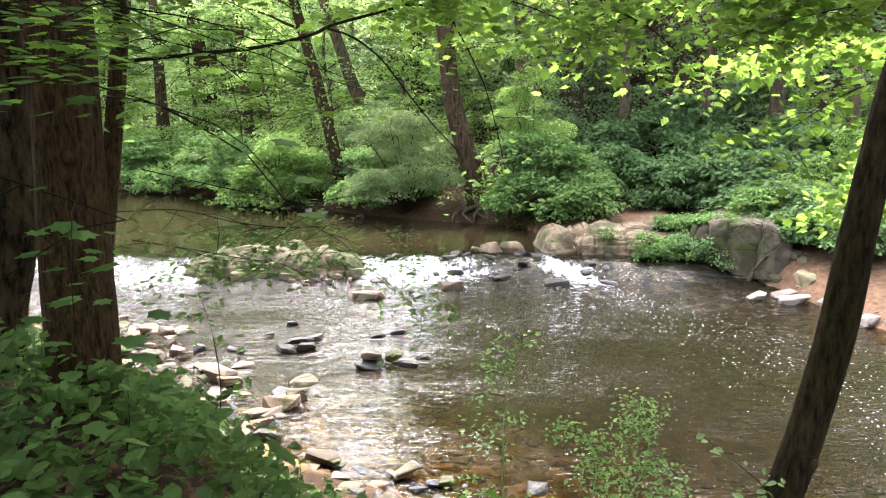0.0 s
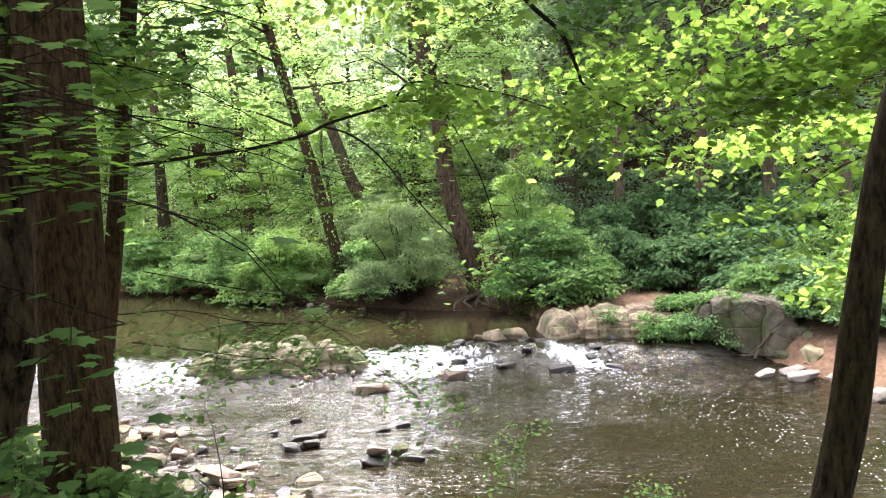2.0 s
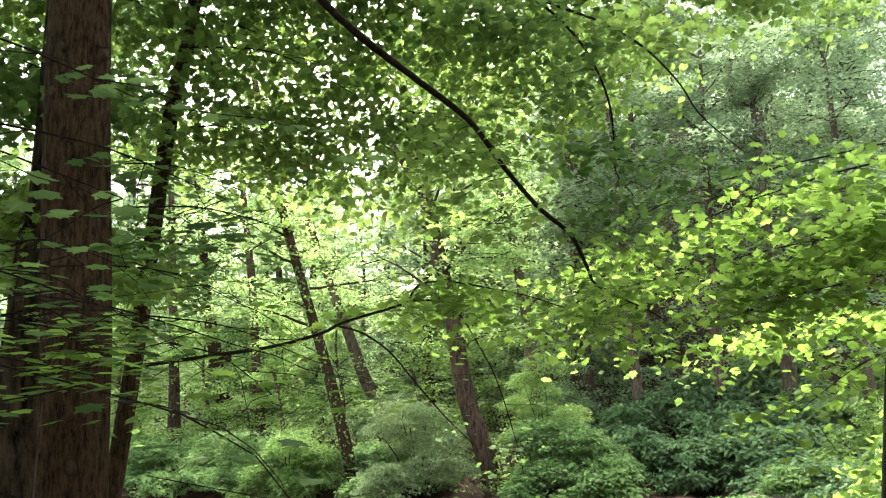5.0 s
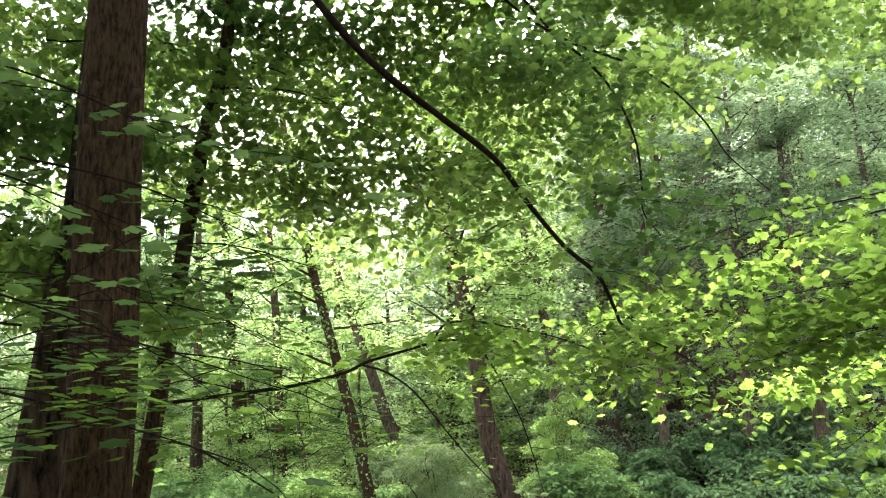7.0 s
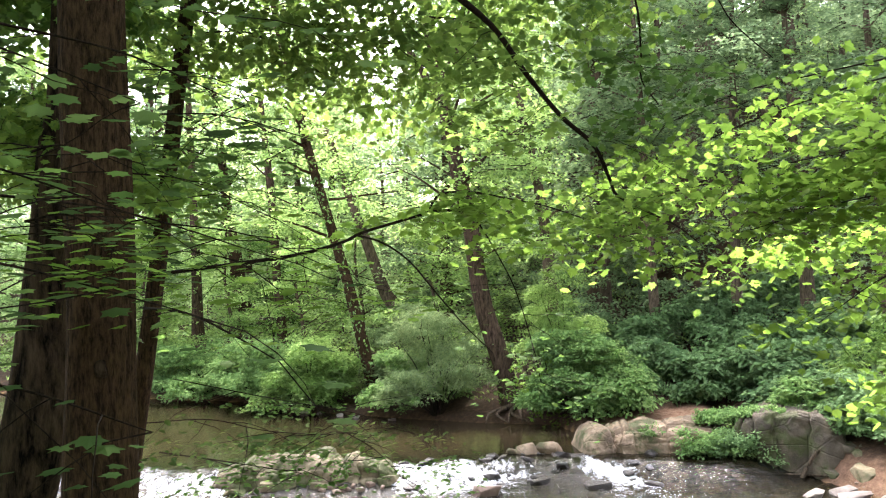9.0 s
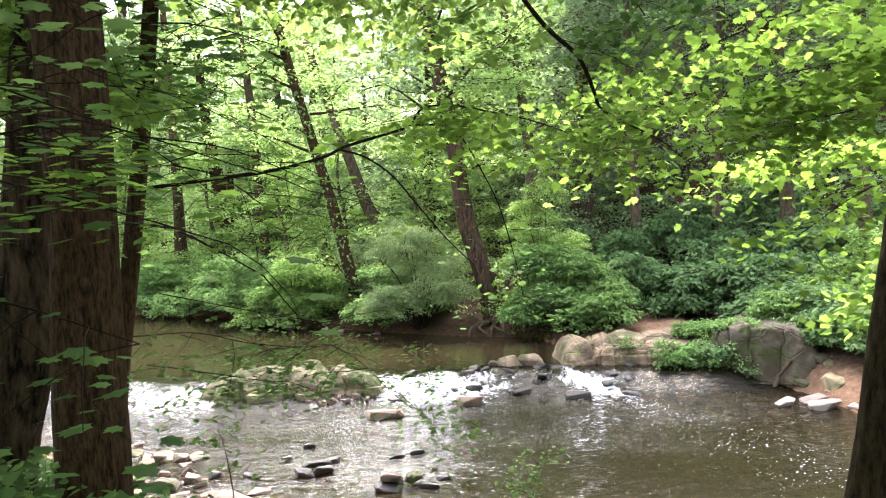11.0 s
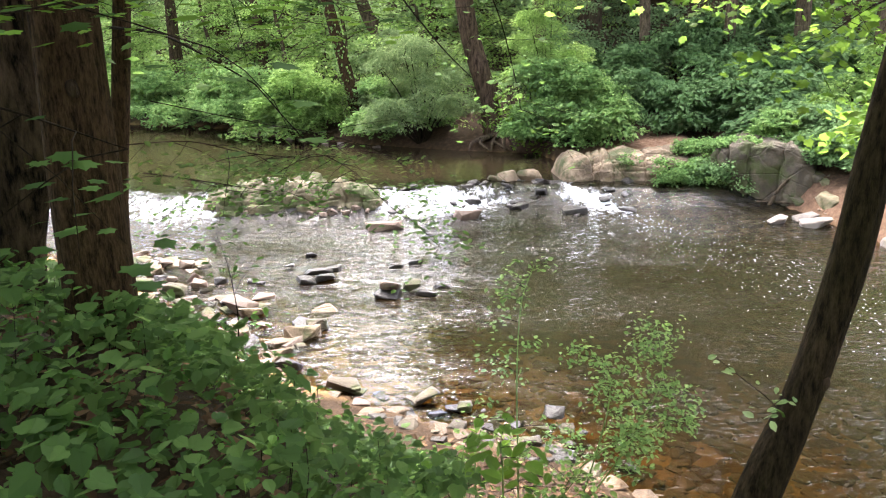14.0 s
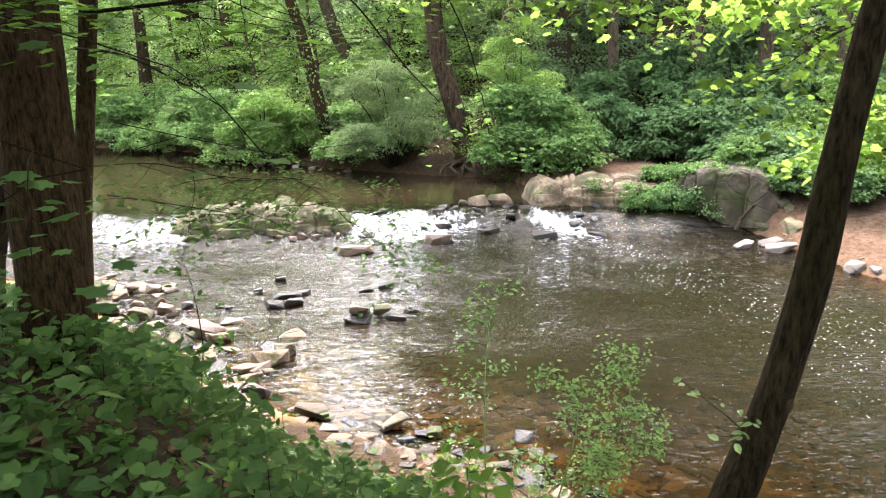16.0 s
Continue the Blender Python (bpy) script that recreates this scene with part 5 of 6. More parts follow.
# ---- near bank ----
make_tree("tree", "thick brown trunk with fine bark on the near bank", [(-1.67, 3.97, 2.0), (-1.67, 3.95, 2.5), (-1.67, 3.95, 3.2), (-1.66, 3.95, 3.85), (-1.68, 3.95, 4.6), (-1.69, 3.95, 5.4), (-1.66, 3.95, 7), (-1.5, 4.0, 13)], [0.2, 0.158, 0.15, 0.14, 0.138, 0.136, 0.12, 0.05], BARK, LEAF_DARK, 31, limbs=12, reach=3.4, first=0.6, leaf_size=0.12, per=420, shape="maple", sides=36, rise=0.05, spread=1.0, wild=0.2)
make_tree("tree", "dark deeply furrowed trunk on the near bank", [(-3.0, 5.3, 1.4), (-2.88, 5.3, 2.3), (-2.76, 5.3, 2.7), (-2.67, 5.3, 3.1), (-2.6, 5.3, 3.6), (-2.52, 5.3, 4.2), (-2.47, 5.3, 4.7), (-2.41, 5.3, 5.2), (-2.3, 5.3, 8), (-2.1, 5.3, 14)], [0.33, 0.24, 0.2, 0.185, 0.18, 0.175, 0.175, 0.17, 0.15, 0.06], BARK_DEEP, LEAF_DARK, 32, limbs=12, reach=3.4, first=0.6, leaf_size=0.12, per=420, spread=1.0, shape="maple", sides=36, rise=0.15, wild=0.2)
make_tree("tree", "slim brown maple stem on the near bank", [(-2.66, 6.25, 0.9), (-2.54, 6.25, 2.4), (-2.44, 6.25, 3.1), (-2.33, 6.25, 3.85), (-2.21, 6.25, 4.75), (-2.15, 6.25, 5.24), (-2.09, 6.25, 5.67), (-2.02, 6.25, 6.12), (-1.93, 6.25, 6.5), (-1.6, 6.25, 9)], [0.085, 0.07, 0.066, 0.062, 0.058, 0.056, 0.055, 0.055, 0.052, 0.03], BARK, LEAF_MAPLE, 33, limbs=7, reach=2.0, first=0.7, leaf_size=0.1, per=150, shape="maple", sides=16, wild=0.25)
make_tree("tree", "leaning dark trunk at the edge of the near bank", [(0.98, 3.45, 1.1), (1.225, 3.45, 1.9), (1.33, 3.45, 2.24), (1.406, 3.45, 2.56), (1.466, 3.45, 2.87), (1.505, 3.45, 3.2), (1.545, 3.45, 3.5), (1.61, 3.45, 3.9), (1.83, 3.45, 5), (2.3, 3.6, 10)], [0.11, 0.088, 0.074, 0.07, 0.071, 0.067, 0.063, 0.06, 0.055, 0.03], BARK_LEAN, LEAF_MAPLE, 34, limbs=9, reach=3.0, first=0.74, leaf_size=0.11, per=360, shape="maple", sides=26, rise=0.15, wild=0.25)

# knots and a burl on the near trunks
for ob in [o for o in scene.objects if o.parent and o.name.startswith("trunk") and o.parent["label"] in ("thick brown trunk with fine bark on the near bank", "leaning dark trunk at the edge of the near bank")]:
    spots = [((-1.745, 3.835, 5.08), 0.045), ((-1.7, 3.82, 5.3), 0.03), ((-1.556, 3.87, 5.28), 0.05), ((-1.6, 3.82, 3.5), 0.035)] if ob.parent["label"].startswith("thick") else [((1.385, 3.42, 2.33), 0.055)]
    for k, (p, r) in enumerate(spots):
        kn = new("knot", rock_mesh("knot", (r * 2, r * 1.6, r * 2.4), BARK_DEEP, 640 + k, blocky=0.1, level=1))
        kn.parent = ob
        kn.location = Vector(p) - ob.parent.location

rng = np.random.default_rng(91)


def branch(label, line, r, sprig=(), leaf=LEAF_MAPLE, size=0.09, n=200, spread=0.3, shape="maple", seed=1, flat=0.04, tilt=0.24):
    """A hanging branch: wood, side twigs, leaves round them."""
    rg = np.random.default_rng(seed)
    base = np.array(line[0], float)
    root = thing("branch", label, "branch", "branches over the creek", at=tuple(base))
    pts = smooth_line(line, 6 * len(line)) - base
    child("wood", tube_mesh("wood", [tube(pts, r, 7, 0.08, seed)], TWIG), root)
    tubes, cents = [], []
    for u in sprig:
        k = int(u * (len(pts) - 1))
        a = rg.uniform(0, 6.283)
        tw = limb(rg, pts[k], (math.cos(a), math.sin(a), -0.1), rg.uniform(0.3, 0.75), 0.25, 6)
        tubes.append(tube(tw, [0.0026, 0.001], 4))
        cents += [tw[2], tw[3], tw[4], tw[5]]
    if tubes:
        tagged(child("twigwork", tube_mesh("twigwork", tubes, TWIG), root), kind="stuff")
        pos = sprays(rg, cents, max(2, n // len(cents)), flat, spread)
        tagged(child("leaves", leaves("leaves", pos, size, shape, leaf, rg, tilt * 0.7, tilt), root), kind="stuff")
    return root


S = lambda a, b, n: [a + (b - a) * i / (n - 1) for i in range(n)]
branch("long dark hanging maple branch over the creek", [(-1.75, 4.0, 7.6), (-1.35, 4.2, 6.85), (-1.02, 4.4, 6.3), (-0.72, 4.6, 5.92), (-0.47, 4.7, 5.68), (-0.17, 4.9, 5.49), (0.12, 5.1, 5.3), (0.32, 5.3, 5.07), (0.54, 5.5, 4.85), (0.77, 5.7, 4.69), (0.9, 5.9, 4.49), (0.96, 6.0, 4.4), (1.18, 6.2, 4.31), (1.46, 6.4, 4.2), (1.67, 6.6, 4.08)], [0.028, 0.02, 0.013, 0.004], S(0.4, 1, 16), n=760, seed=2, spread=0.26, size=0.07, tilt=0.38, leaf=LEAF_OVER)
branch("thin drooping maple branch", [(-0.3, 5.2, 7.3), (0.2, 5.4, 6.75), (0.55, 5.5, 6.32), (0.76, 5.5, 6.11), (0.93, 5.5, 5.86), (1.04, 5.5, 5.54), (1.1, 5.7, 5.3), (1.12, 5.8, 5.13), (1.27, 6.0, 5.01)], [0.012, 0.004], S(0.2, 1, 10), n=700, seed=3, tilt=0.4, size=0.07, leaf=LEAF_DARK)
branch("thin arching maple branch", [(-0.2, 5.0, 6.9), (0.2, 5.3, 6.5), (0.62, 5.5, 6.27), (1.07, 5.7, 6.17), (1.41, 5.9, 6.05), (1.69, 6.1, 5.86), (1.9, 6.3, 5.66), (2.25, 6.5, 5.44)], [0.012, 0.004], S(0.0, 0.6, 8), n=520, seed=4, tilt=0.4, size=0.07, leaf=LEAF_OVER)
branch("long level maple branch with a fork", [(-2.23, 5.95, 3.96), (-1.61, 5.8, 4.01), (-1.18, 5.7, 4.05), (-0.88, 5.7, 4.12), (-0.75, 5.8, 4.19), (-0.42, 6.0, 4.3), (-0.34, 6.05, 4.34), (-0.24, 6.1, 4.46), (-0.02, 6.2, 4.48), (0.22, 6.3, 4.44), (0.52, 6.4, 4.38), (0.82, 6.5, 4.28)], [0.014, 0.009, 0.004], S(0.55, 1, 14), n=560, seed=5, spread=0.22, size=0.075, tilt=0.38)
branch("drooping fork of the level branch", [(-0.34, 6.05, 4.34), (-0.13, 6.2, 4.35), (-0.03, 6.3, 4.32), (0.05, 6.4, 4.22), (0.17, 6.5, 4.01), (0.29, 6.6, 3.75), (0.42, 6.8, 3.3), (0.47, 6.9, 3.05)], [0.008, 0.003], S(0.7, 1, 10), n=150, seed=6, size=0.055, spread=0.1, leaf=LEAF_DARK)
branch("bare arching twig below the level branch", [(-0.79, 5.8, 4.17), (-0.62, 5.7, 4.11), (-0.44, 5.6, 3.98), (-0.26, 5.5, 3.76), (-0.1, 5.4, 3.57), (0.06, 5.3, 3.41)], [0.008, 0.003], seed=7)
branch("dark low twig with a few leaves", [(-2.31, 5.95, 3.74), (-1.84, 5.5, 3.7), (-1.48, 5.2, 3.58), (-1.14, 5.0, 3.42)], [0.01, 0.004], S(0.1, 0.5, 3), n=24, seed=8, leaf=LEAF_DARK)
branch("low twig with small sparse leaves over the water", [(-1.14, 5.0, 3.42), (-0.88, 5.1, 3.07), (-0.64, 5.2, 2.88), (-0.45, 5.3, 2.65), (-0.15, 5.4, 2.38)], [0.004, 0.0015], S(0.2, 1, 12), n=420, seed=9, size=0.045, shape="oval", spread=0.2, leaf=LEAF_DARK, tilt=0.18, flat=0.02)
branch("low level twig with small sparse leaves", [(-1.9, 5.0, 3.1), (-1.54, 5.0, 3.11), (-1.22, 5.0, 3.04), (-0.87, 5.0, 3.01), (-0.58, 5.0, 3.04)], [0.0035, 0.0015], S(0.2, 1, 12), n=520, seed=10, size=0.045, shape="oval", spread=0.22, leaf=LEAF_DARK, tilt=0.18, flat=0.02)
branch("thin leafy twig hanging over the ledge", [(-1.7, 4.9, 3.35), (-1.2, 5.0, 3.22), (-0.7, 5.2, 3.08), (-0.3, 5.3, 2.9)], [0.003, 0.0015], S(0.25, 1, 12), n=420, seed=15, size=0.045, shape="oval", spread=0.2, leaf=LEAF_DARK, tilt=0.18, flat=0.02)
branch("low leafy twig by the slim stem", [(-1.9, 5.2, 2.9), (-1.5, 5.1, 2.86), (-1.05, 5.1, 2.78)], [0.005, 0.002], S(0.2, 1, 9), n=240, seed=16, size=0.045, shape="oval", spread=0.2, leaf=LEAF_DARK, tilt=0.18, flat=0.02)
branch("bright maple branch beside the leaning trunk", [(3.4, 5.2, 4.7), (2.74, 5.5, 4.7), (2.62, 5.6, 4.72), (2.5, 5.8, 4.71), (2.41, 6.0, 4.51), (2.35, 6.2, 4.3)], [0.009, 0.003], S(0.1, 1, 20), n=1500, seed=11, spread=0.36, size=0.08, flat=0.03, tilt=0.32)
branch("upper bright maple branch", [(3.6, 5.8, 5.2), (3.0, 6.2, 5.2), (2.3, 6.5, 5.05), (1.6, 6.8, 4.8), (1.2, 7.0, 4.6)], [0.009, 0.003], S(0.1, 1, 20), n=1000, seed=12, spread=0.4, size=0.078, flat=0.06, tilt=0.45)
branch("lower bright maple branch", [(3.9, 6.6, 4.1), (3.4, 6.9, 4.2), (2.9, 7.1, 4.2), (2.4, 7.3, 4.1)], [0.008, 0.003], S(0.1, 1, 16), n=750, seed=13, spread=0.36, size=0.078, flat=0.05, tilt=0.45)
for i, line in enumerate([[(3.4, 6.2, 5.4), (2.4, 6.2, 5.22), (1.85, 6.2, 5.1), (1.2, 6.3, 4.85)], [(3.4, 6.0, 4.8), (2.2, 6.2, 4.6), (1.6, 6.3, 4.48)], [(3.2, 6.2, 4.42), (2.5, 6.2, 4.3), (1.95, 6.2, 4.15)], [(3.5, 6.4, 3.95), (2.9, 6.3, 3.8), (2.4, 6.4, 3.45)], [(1.9, 6.8, 4.62), (1.1, 6.6, 4.32), (0.7, 6.6, 4.1)]]):
    branch("level tier of a bright maple branch", line, [0.007, 0.002], S(0.1, 1, 14), n=300, seed=80 + i, spread=0.34, size=0.078, flat=0.05, tilt=0.45)
branch("low bright maple spray by the leaning trunk", [(4.9, 7.8, 3.6), (4.5, 8.1, 3.4), (4.2, 8.1, 3.2), (3.95, 8.0, 2.95), (3.95, 8.0, 2.7)], [0.01, 0.003], S(0.2, 1, 14), n=700, seed=14, spread=0.34, tilt=0.42)
branch("bright leafy vine hanging from the bush over the fall", [(1.75, 21.2, 2.3), (1.8, 21.0, 1.8), (1.85, 20.9, 1.3), (1.95, 20.85, 0.85), (2.0, 20.8, 0.5)], [0.012, 0.004], S(0.05, 1, 14), n=420, seed=17, spread=0.2, size=0.1, shape="oval", flat=0.05, tilt=0.5)
branch("short leafy vine hanging beside the fall", [(1.3, 21.3, 1.9), (1.35, 21.1, 1.4), (1.3, 21.0, 0.95)], [0.01, 0.004], S(0.1, 1, 8), n=160, seed=18, spread=0.16, size=0.1, shape="oval", flat=0.05, tilt=0.5)
HIGH_LINES = [((-3.2, 6.0, 6.7), (-1.2, 6.6, 6.5), 0.014), ((-1.8, 6.6, 7.1), (0.2, 6.8, 6.7), 0.014), ((-0.4, 6.2, 7.2), (1.4, 6.9, 6.6), 0.014), ((-1.9, 6.1, 6.3), (-0.6, 6.0, 5.8), 0.012), ((-2.6, 6.3, 6.0), (-1.2, 6.4, 5.7), 0.012), ((0.0, 6.4, 6.6), (1.2, 6.8, 6.0), 0.012), ((-3.6, 6, 5.4), (-2.4, 6.2, 4.7), 0.012), ((-3.4, 6.4, 6.1), (-1.9, 6.8, 5.7), 0.012), ((-2.4, 7.2, 7.0), (-0.6, 7.6, 6.5), 0.012), ((-3.0, 5.4, 5.0), (-2.0, 5.6, 4.5), 0.01)]
LOW_LINES = [((0.3, 7.4, 7.2), (1.9, 7.8, 6.7), 0.012), ((-3.6, 6.8, 7.0), (-2.0, 7.2, 6.7), 0.012), ((-0.8, 7, 6.7), (0.6, 7.4, 6.2), 0.012), ((-4.2, 6.0, 5.3), (-2.9, 6.2, 4.9), 0.012), ((-4.0, 6.0, 6.2), (-2.7, 6.3, 6.0), 0.012), ((-4.6, 7.0, 7.1), (-3.0, 7.2, 6.8), 0.012), ((-3.5, 5.0, 5.9), (-2.3, 5.3, 5.7), 0.012), ((-2.0, 6.3, 5.75), (-1.2, 6.5, 5.45), 0.01), ((-1.3, 6.5, 5.85), (-0.3, 6.7, 5.5), 0.01), ((-0.3, 6.6, 5.9), (0.5, 6.8, 5.5), 0.01)]
TOP_LINES = [((-4.8, 6.2, 7.15), (-3.0, 6.5, 6.95), 0.012), ((-3.0, 6.0, 7.2), (-1.4, 6.3, 7.0), 0.012), ((-1.5, 6.2, 7.45), (0.2, 6.5, 7.15), 0.012), ((0.2, 6.3, 7.5), (1.9, 6.6, 7.05), 0.012), ((1.6, 6.6, 7.3), (3.1, 7.0, 6.9), 0.012), ((2.6, 7.4, 7.7), (4.3, 7.8, 7.4), 0.012), ((-5.4, 6.0, 7.7), (-3.4, 6.4, 7.4), 0.012), ((-4.0, 5.4, 7.9), (-2.2, 5.8, 7.6), 0.012), ((-2.6, 6.2, 8.2), (-0.8, 6.6, 7.8), 0.012), ((-1.2, 6.6, 8.4), (0.6, 6.9, 7.9), 0.012), ((0.2, 6.6, 8.2), (1.9, 7.0, 7.6), 0.012), ((1.3, 7.0, 8.0), (3.0, 7.4, 7.3), 0.012), ((2.4, 7.6, 8.8), (4.2, 8.0, 8.1), 0.012), ((-5.8, 6.6, 6.6), (-4.2, 6.9, 6.2), 0.012), ((-3.4, 7.4, 9.0), (-1.2, 7.8, 8.6), 0.012), ((0.4, 7.6, 9.3), (2.4, 8.0, 8.8), 0.012), ((-4.6, 5.0, 6.4), (-3.0, 5.4, 6.0), 0.012)]
for i, (a, b, r) in enumerate(HIGH_LINES + LOW_LINES + TOP_LINES):
    mid = [(a[k] + b[k]) / 2 + (0.15 if k == 2 else 0) for k in range(3)]
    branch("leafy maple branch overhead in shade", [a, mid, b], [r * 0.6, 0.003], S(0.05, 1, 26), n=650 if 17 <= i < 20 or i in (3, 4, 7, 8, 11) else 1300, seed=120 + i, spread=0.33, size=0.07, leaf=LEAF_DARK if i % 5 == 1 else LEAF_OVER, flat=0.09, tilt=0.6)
OPEN_LINES = [((-2.1, 6.9, 7.2), (-0.9, 7.1, 6.95), 1000), ((-1.1, 6.7, 7.0), (0.0, 6.9, 6.75), 900), ((-1.4, 7.2, 5.75), (-0.6, 7.4, 5.3), 420), ((-0.95, 7.0, 5.6), (-0.05, 7.2, 5.2), 420), ((-1.3, 6.8, 6.25), (-0.4, 7.0, 5.95), 420)]
for i, (a, b, n) in enumerate(OPEN_LINES):
    mid = [(a[k] + b[k]) / 2 + (0.12 if k == 2 else 0) for k in range(3)]
    branch("leafy maple branch against the open sky", [a, mid, b], [0.006, 0.002], S(0.05, 1, 18), n=n, seed=170 + i, spread=0.3, size=0.07, leaf=LEAF_OVER, flat=0.1, tilt=0.6)
for i, (a, b) in enumerate([((-1.9, 2.5, 4.25), (-0.95, 2.7, 4.0)), ((-1.9, 2.6, 3.95), (-0.9, 2.75, 3.75)), ((-1.9, 2.5, 4.6), (-1.0, 2.8, 4.35)), ((-1.7, 2.6, 3.6), (-0.98, 2.8, 3.4)), ((-1.9, 3.4, 4.2), (-0.9, 3.8, 3.95)), ((-1.9, 3.6, 4.9), (-1.0, 3.9, 4.6)), ((-1.9, 2.7, 5.0), (-1.1, 3.2, 4.8))]):
    mid = [(a[k] + b[k]) / 2 + (0.05 if k == 2 else 0) for k in range(3)]
    branch("near maple twig with broad dark leaves", [a, mid, b], [0.006, 0.002], S(0.2, 1, 6), n=56, seed=40 + i, spread=0.18, size=0.08, leaf=LEAF_GROUND, flat=0.012, tilt=0.1)

for i, (a, b) in enumerate([((-1.77, 4.6, 4.75), (-0.84, 4.6, 4.58)), ((-1.9, 4.8, 4.48), (-1.16, 4.8, 4.23)), ((-1.58, 3.2, 4.29), (-1.29, 3.2, 4.22)), ((-1.71, 4.8, 4.2), (-0.77, 4.8, 3.91)), ((-2.02, 5.2, 5.17), (-1.26, 5.2, 4.96)), ((-1.57, 3.2, 4.06), (-1.26, 3.2, 3.97)), ((-2.1, 5.6, 4.79), (-1.47, 5.6, 4.54)), ((-1.48, 4.6, 4.03), (-0.96, 4.6, 3.75))]):
    mid = [(a[k] + b[k]) / 2 + (0.06 if k == 2 else 0) for k in range(3)]
    branch("level maple twig with broad leaves in shade", [a, mid, b], [0.005, 0.002], S(0.05, 1, 9), n=140, seed=60 + i, spread=0.24, size=0.08, leaf=LEAF_MAPLE if i % 2 else LEAF_DARK, flat=0.015, tilt=0.1)

# ground cover of the near bank
rng = np.random.default_rng(55)
n = 7200
x, y = rng.uniform(-4.8, 1.6, n), rng.uniform(0.9, 8.2, n)
gap = np.interp(x, XN, YN) - y
clump = wave(x, y, 2.1) + 0.7 * wave(x + 2, y + 1, 4.3) + rng.normal(0, 0.35, n)
keep = (gap > 1.35 + 1.0 * step((x + 0.3) / 0.5)) & (clump > -1.0) & (rng.uniform(0, 1, n) < np.where(x < -0.1, 1.0, 0.45))
keep &= (y + 0.3 * wave(x, y, 1.7) > 1.5) & (x + 0.3 * wave(y, x, 1.7) > -4.4)
x, y = x[keep], y[keep]
top = ground(x, y) + 0.04 + 0.34 * rng.uniform(0, 1, len(x)) ** 1.2
c = np.stack([x, y, top], -1)
pick = rng.uniform(0, 1, len(c))
tagged(new("ground_cover", leaves("ground_cover", sprays(rng, c[pick < 0.5], 4, 0.03, 0.12), 0.078, "broad", LEAF_GROUND, rng, 0.3, 0.34)), "dense dark green lobed ground cover on the bank", "ground cover", kind="stuff")
tagged(new("ground_cover", leaves("ground_cover", sprays(rng, c[(pick >= 0.5) & (pick < 0.85)], 5, 0.03, 0.11), 0.06, "oval", LEAF_GROUND, rng, 0.3, 0.34)), "low dark green oval-leaved plants on the bank", "ground cover", kind="stuff")
tagged(new("ground_cover", leaves("ground_cover", sprays(rng, c[pick >= 0.85], 9, 0.03, 0.09), 0.042, "oval", LEAF_DARK, rng, 0.2, 0.4)), "small-leaved fresh green weeds on the bank", "ground cover", kind="stuff")
lx, ly = rng.uniform(-5, 2.5, 9000), rng.uniform(0.3, 7.5, 9000)
ok = np.interp(lx, XN, YN) - ly > 0.5
lp = np.stack([lx, ly, ground(lx, ly) + 0.012], -1)[ok]
tagged(new("leaf_litter", leaves("leaf_litter", lp, 0.075, "oval", LITTER, rng, 0.0, 0.25)), "curled dry brown fallen leaves on the bank", "leaf litter", kind="stuff")
px, py = rng.uniform(-12, 9, 15000), rng.uniform(-12, 6.5, 15000)
patch = wave(px, py, 0.55) + 0.6 * wave(px + 4, py, 1.3) + rng.normal(0, 0.35, 15000)
ok = (np.interp(px, XN, YN) - py > 1.6) & (patch > -0.1) & ~((px > -4.4) & (px < 1.7) & (py > 0.8)) & (px**2 + (py - 0.45) ** 2 > 0.8)
px, py = px[ok], py[ok]
c = np.stack([px, py, ground(px, py) + rng.uniform(0.05, 0.25, len(px))], -1)
tagged(new("ground_cover", leaves("ground_cover", sprays(rng, c, 3, 0.025, 0.12), 0.08, "broad", LEAF_GROUND, rng, 0.15, 0.28)), "patches of green ground cover under the trees", "ground cover", kind="stuff")
lx, ly = rng.uniform(-16, 14, 14000), rng.uniform(-16, 7.5, 14000)
ok = (np.interp(lx, XN, YN) - ly > 0.6) & ~((lx > -5) & (lx < 2.5) & (ly > 0.3))
tagged(new("leaf_litter", leaves("leaf_litter", np.stack([lx, ly, ground(lx, ly) + 0.012], -1)[ok], 0.085, "oval", LITTER, rng, 0.0, 0.25)), "dry brown fallen leaves under the trees", "leaf litter", kind="stuff")
stems = [tube(np.array([(a, b, float(h) - 0.32), (a + 0.03, b, float(h) - 0.1), (a + 0.02, b + 0.03, float(h))]), [0.003, 0.0015], 3) for a, b, h in zip(x[::14], y[::14], top[::14])]
tagged(new("plant_stems", tube_mesh("plant_stems", stems, TWIG)), "thin brown stems of the ground cover", "stems", kind="stuff")


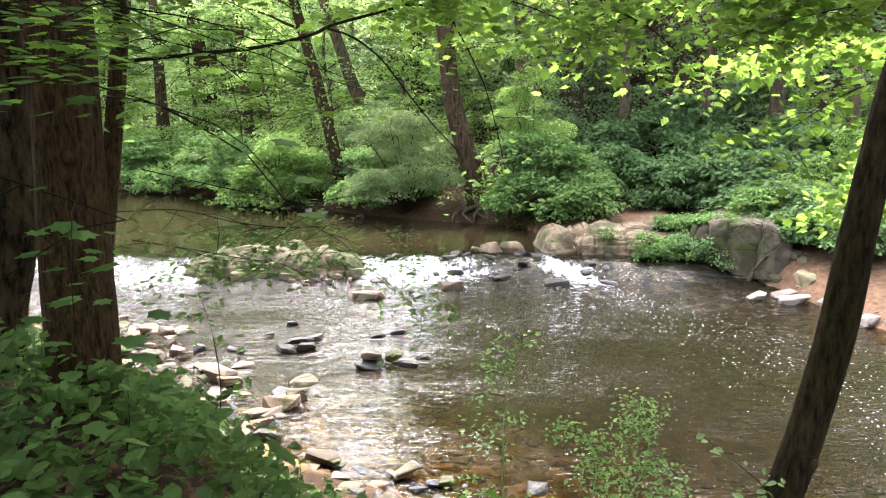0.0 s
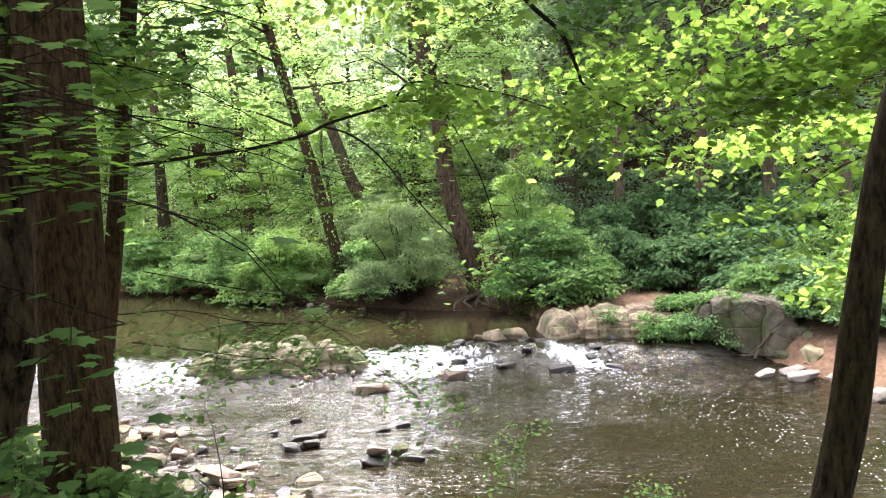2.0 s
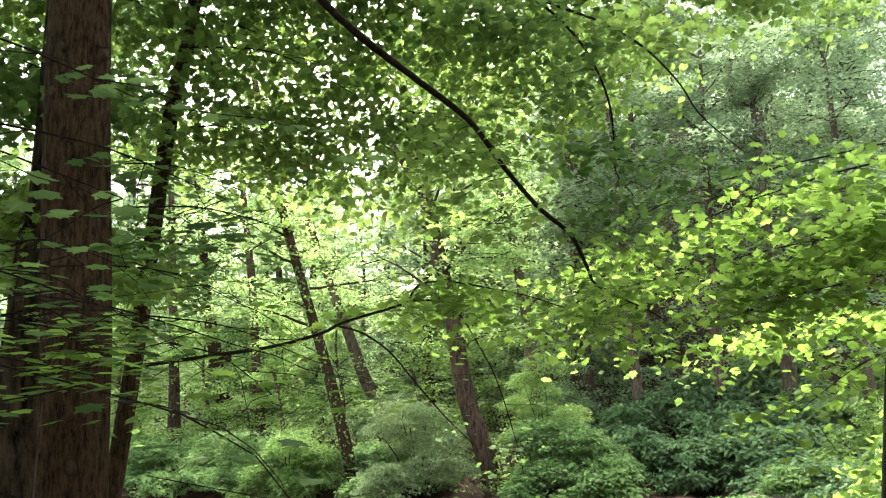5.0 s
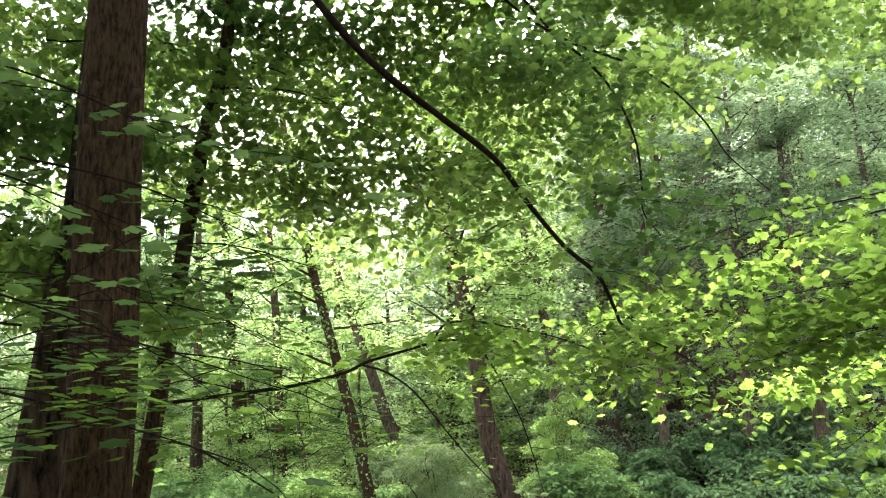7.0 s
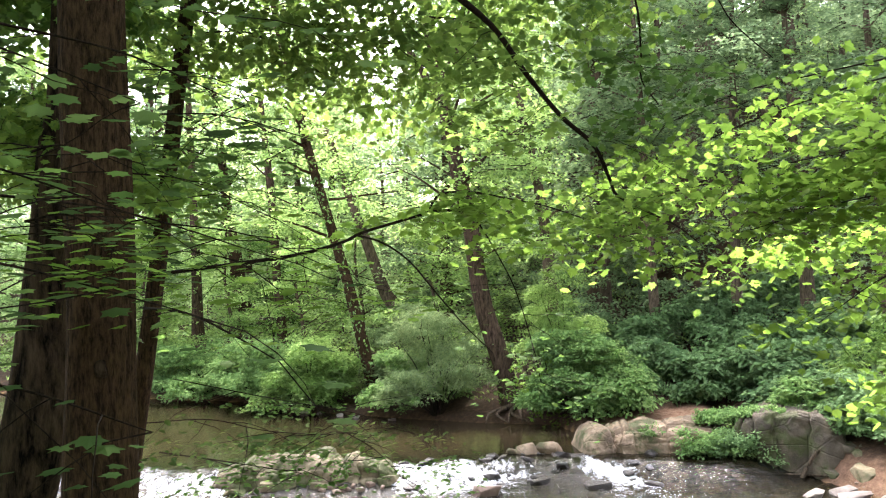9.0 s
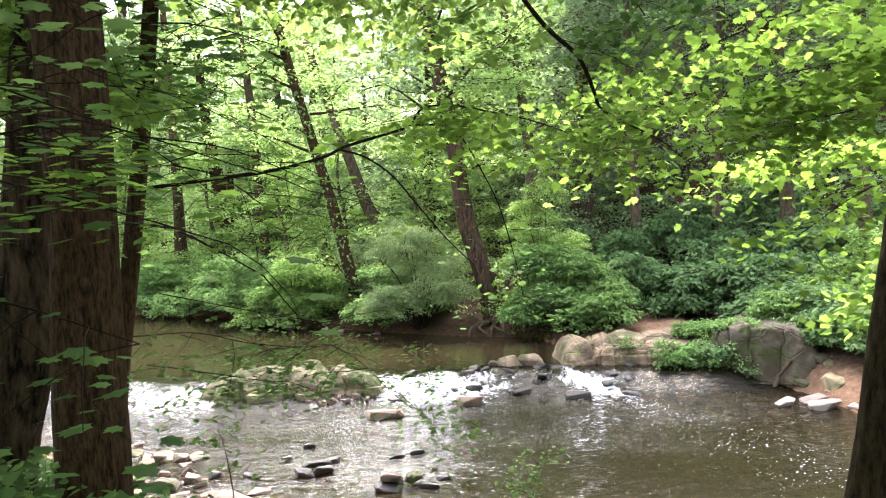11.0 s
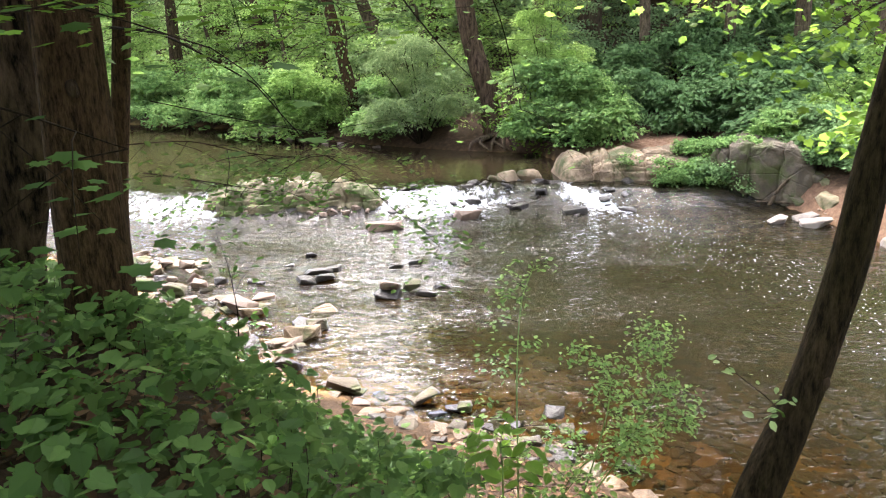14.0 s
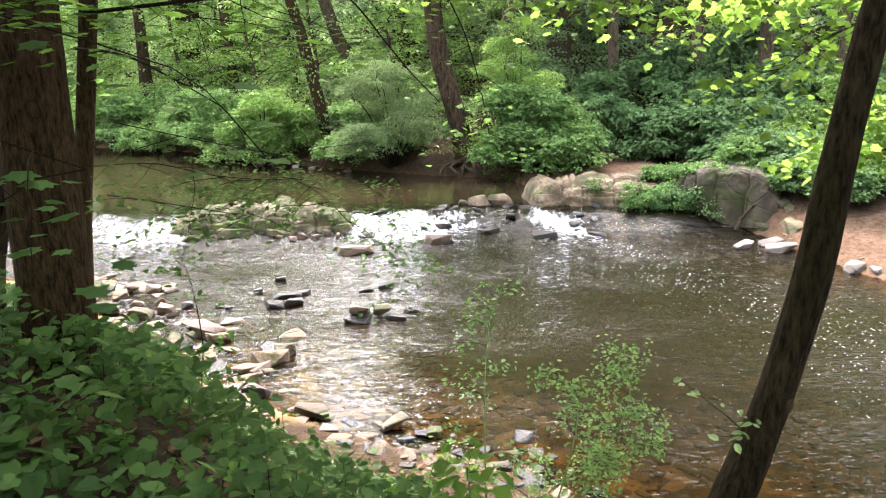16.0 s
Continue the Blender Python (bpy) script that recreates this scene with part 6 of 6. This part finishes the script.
def sapling(label, line, n, size, shape, leaf, seed, spread=0.16, twigs=9, lo=0.25):
    rg = np.random.default_rng(seed)
    base = np.array(line[0], float)
    root = thing("sapling", label, "sapling", "", at=tuple(base))
    pts = smooth_line(line, 14) - base
    child("stem", tube_mesh("stem", [tube(pts, [0.006, 0.002], 5)], TWIG if leaf == LEAF_DARK else LEAF_BUSH), root)
    tubes, cents = [], []
    for i in range(twigs):
        u = lo + (1 - lo) * i / max(1, twigs - 1)
        a = rg.uniform(0, 6.283)
        tw = limb(rg, pts[int(u * 13)], (math.cos(a), math.sin(a), 0.5), rg.uniform(0.15, 0.4) * (1.3 - u), 0.2, 5)
        tubes.append(tube(tw, [0.003, 0.0015], 3))
        cents += [tw[2], tw[3], tw[4]]
    tagged(child("twigwork", tube_mesh("twigwork", tubes, TWIG), root), kind="stuff")
    tagged(child("leaves", leaves("leaves", sprays(rg, cents, max(2, n // len(cents)), 0.03, spread), size, shape, leaf, rg, 0.2, 0.4), root), kind="stuff")
    return root


sapling("light green leafy sapling at the foot of the bank", [(0.45, 4.6, 0.75), (0.6, 4.6, 1.2), (0.95, 4.6, 1.51), (1.11, 4.7, 1.77), (1.09, 4.8, 2.04)], 1300, 0.03, "oval", LEAF_BUSH, 61, 0.1, 22)
sapling("light green leafy side shoot on the bank", [(0.5, 4.55, 0.8), (0.8, 4.6, 1.2), (1.0, 4.6, 1.5), (1.25, 4.6, 1.56)], 500, 0.03, "oval", LEAF_BUSH, 62, 0.09, 12)
sapling("feathery light green shoot on the bank", [(0.55, 4.5, 0.8), (0.72, 4.55, 1.35), (0.8, 4.6, 1.75), (0.7, 4.65, 1.95)], 420, 0.03, "oval", LEAF_BUSH, 66, 0.09, 10, 0.5)
sapling("thin tall weedy plant on the bank", [(0.29, 4.6, 0.75), (0.29, 4.6, 1.21), (0.28, 4.6, 1.77), (0.3, 4.6, 2.24), (0.37, 4.6, 2.47)], 420, 0.032, "oval", LEAF_BUSH, 63, 0.08, 20, 0.15)
sapling("round-leaved green plant on the bank", [(0.17, 4.0, 1.1), (0.17, 4.0, 1.57), (0.16, 4.0, 1.79)], 46, 0.105, "oval", LEAF_MAPLE, 64, 0.2, 6)
sapling("round-leaved green plant lower on the bank", [(-0.05, 4.2, 1.1), (-0.04, 4.2, 1.45), (-0.02, 4.2, 1.62)], 34, 0.095, "oval", LEAF_MAPLE, 67, 0.18, 5)
sapling("leafy bramble on the bank", [(0.45, 4.3, 0.9), (0.48, 4.3, 1.2), (0.6, 4.3, 1.4)], 120, 0.05, "oval", LEAF_WOOD, 68, 0.16, 9)
sapling("leafy weed at the edge of the bank", [(0.05, 4.9, 0.8), (0.05, 4.9, 1.15), (0.1, 4.9, 1.4)], 110, 0.055, "oval", LEAF_WOOD, 69, 0.2, 8)
sapling("bare dark sapling with small leaves on the bank", [(-1.39, 5.0, 1.4), (-1.39, 5.0, 1.75), (-1.36, 5.0, 2.04), (-1.39, 5.0, 2.37), (-1.44, 5.0, 2.57)], 60, 0.05, "oval", LEAF_DARK, 65, 0.12, 8, 0.5)
sapling("small green shoot growing from the leaning trunk", [(1.25, 3.4, 2.2), (1.22, 3.36, 2.24), (1.17, 3.34, 2.27)], 14, 0.045, "oval", LEAF_GREY, 70, 0.05, 4)


# ---- wood lying about ----
def stick(name, label, category, line, r, bark, seed, group=""):
    base = np.array(line[0], float)
    ob = new(name, tube_mesh(name, [tube(smooth_line(line, 6 * len(line)) - base, r, 9, 0.12, seed)], bark))
    ob.location = tuple(base)
    return tagged(ob, label, category, group)


stick("driftwood", "curved bare root leaning on the grey boulder", "driftwood", [(6.15, 16.35, 0.0), (6.33, 16.3, 0.38), (6.58, 16.25, 0.65), (6.92, 16.3, 0.91), (7.2, 16.5, 1.0)], [0.04, 0.03, 0.015], BARK_GREY, 1)
stick("driftwood", "grey branch lying at the foot of the boulder", "driftwood", [(5.5, 16.62, 0.04), (5.86, 16.5, 0.06), (6.21, 16.4, 0.08), (6.6, 16.1, 0.1)], [0.035, 0.02], BARK_GREY, 2)
stick("fallen_log", "brown fallen log among the shrubs of the far shore", "log", [(8.6, 16.9, 1.42), (9.01, 16.7, 1.29), (9.5, 16.5, 1.1), (10.4, 16.2, 0.9)], [0.1, 0.13, 0.14], BARK_RED, 3)
stick("fallen_log", "broken pale log leaning in the undergrowth", "log", [(-1.4, 29, 2.0), (-1.9, 29, 2.75), (-2.4, 29, 3.2), (-2.75, 29, 3.75)], [0.13, 0.12, 0.06], BARK_RED, 4)
stick("fallen_log", "short broken stump end in the undergrowth", "log", [(-8.3, 31, 1.6), (-8.55, 31, 2.3), (-8.85, 31, 3.05)], [0.16, 0.14, 0.08], BARK_RED, 5)
for k in range(7):
    g = random.Random(300 + k)
    x0 = 0.35 + 0.22 * k
    stick("root", "bare grey-brown root at the foot of the bowed tree", "root", [(1.0 + 0.05 * k, 22.3, 0.75), (x0 + g.uniform(-0.1, 0.1), 21.75, 0.62), (x0 + g.uniform(-0.35, 0.35), 21.45, 0.42)], [0.06, 0.045, 0.02], BARK_GREY, 310 + k, "roots on the far bank")
for k in range(26):
    g = random.Random(400 + k)
    while True:
        x0, y0 = g.uniform(-3.5, 2.2), g.uniform(2.0, 7.6)
        if float(np.interp(x0, XN, YN)) - y0 > -0.1:
            break
    a, ln = g.uniform(0, 6.28), g.uniform(0.15, 0.5)
    pts = []
    for j in range(4):
        px, py = x0 + math.cos(a) * ln * j / 3 + g.uniform(-0.02, 0.02), y0 + math.sin(a) * ln * j / 3
        pts.append((px, py, max(float(ground(px, py)), 0.0) + 0.02 + 0.01 * (j % 2)))
    stick("fallen_twig", "dry brown twig lying on the near bank", "twig", pts, [0.008, 0.004], BARK_RED, 420 + k, "twigs on the near bank")
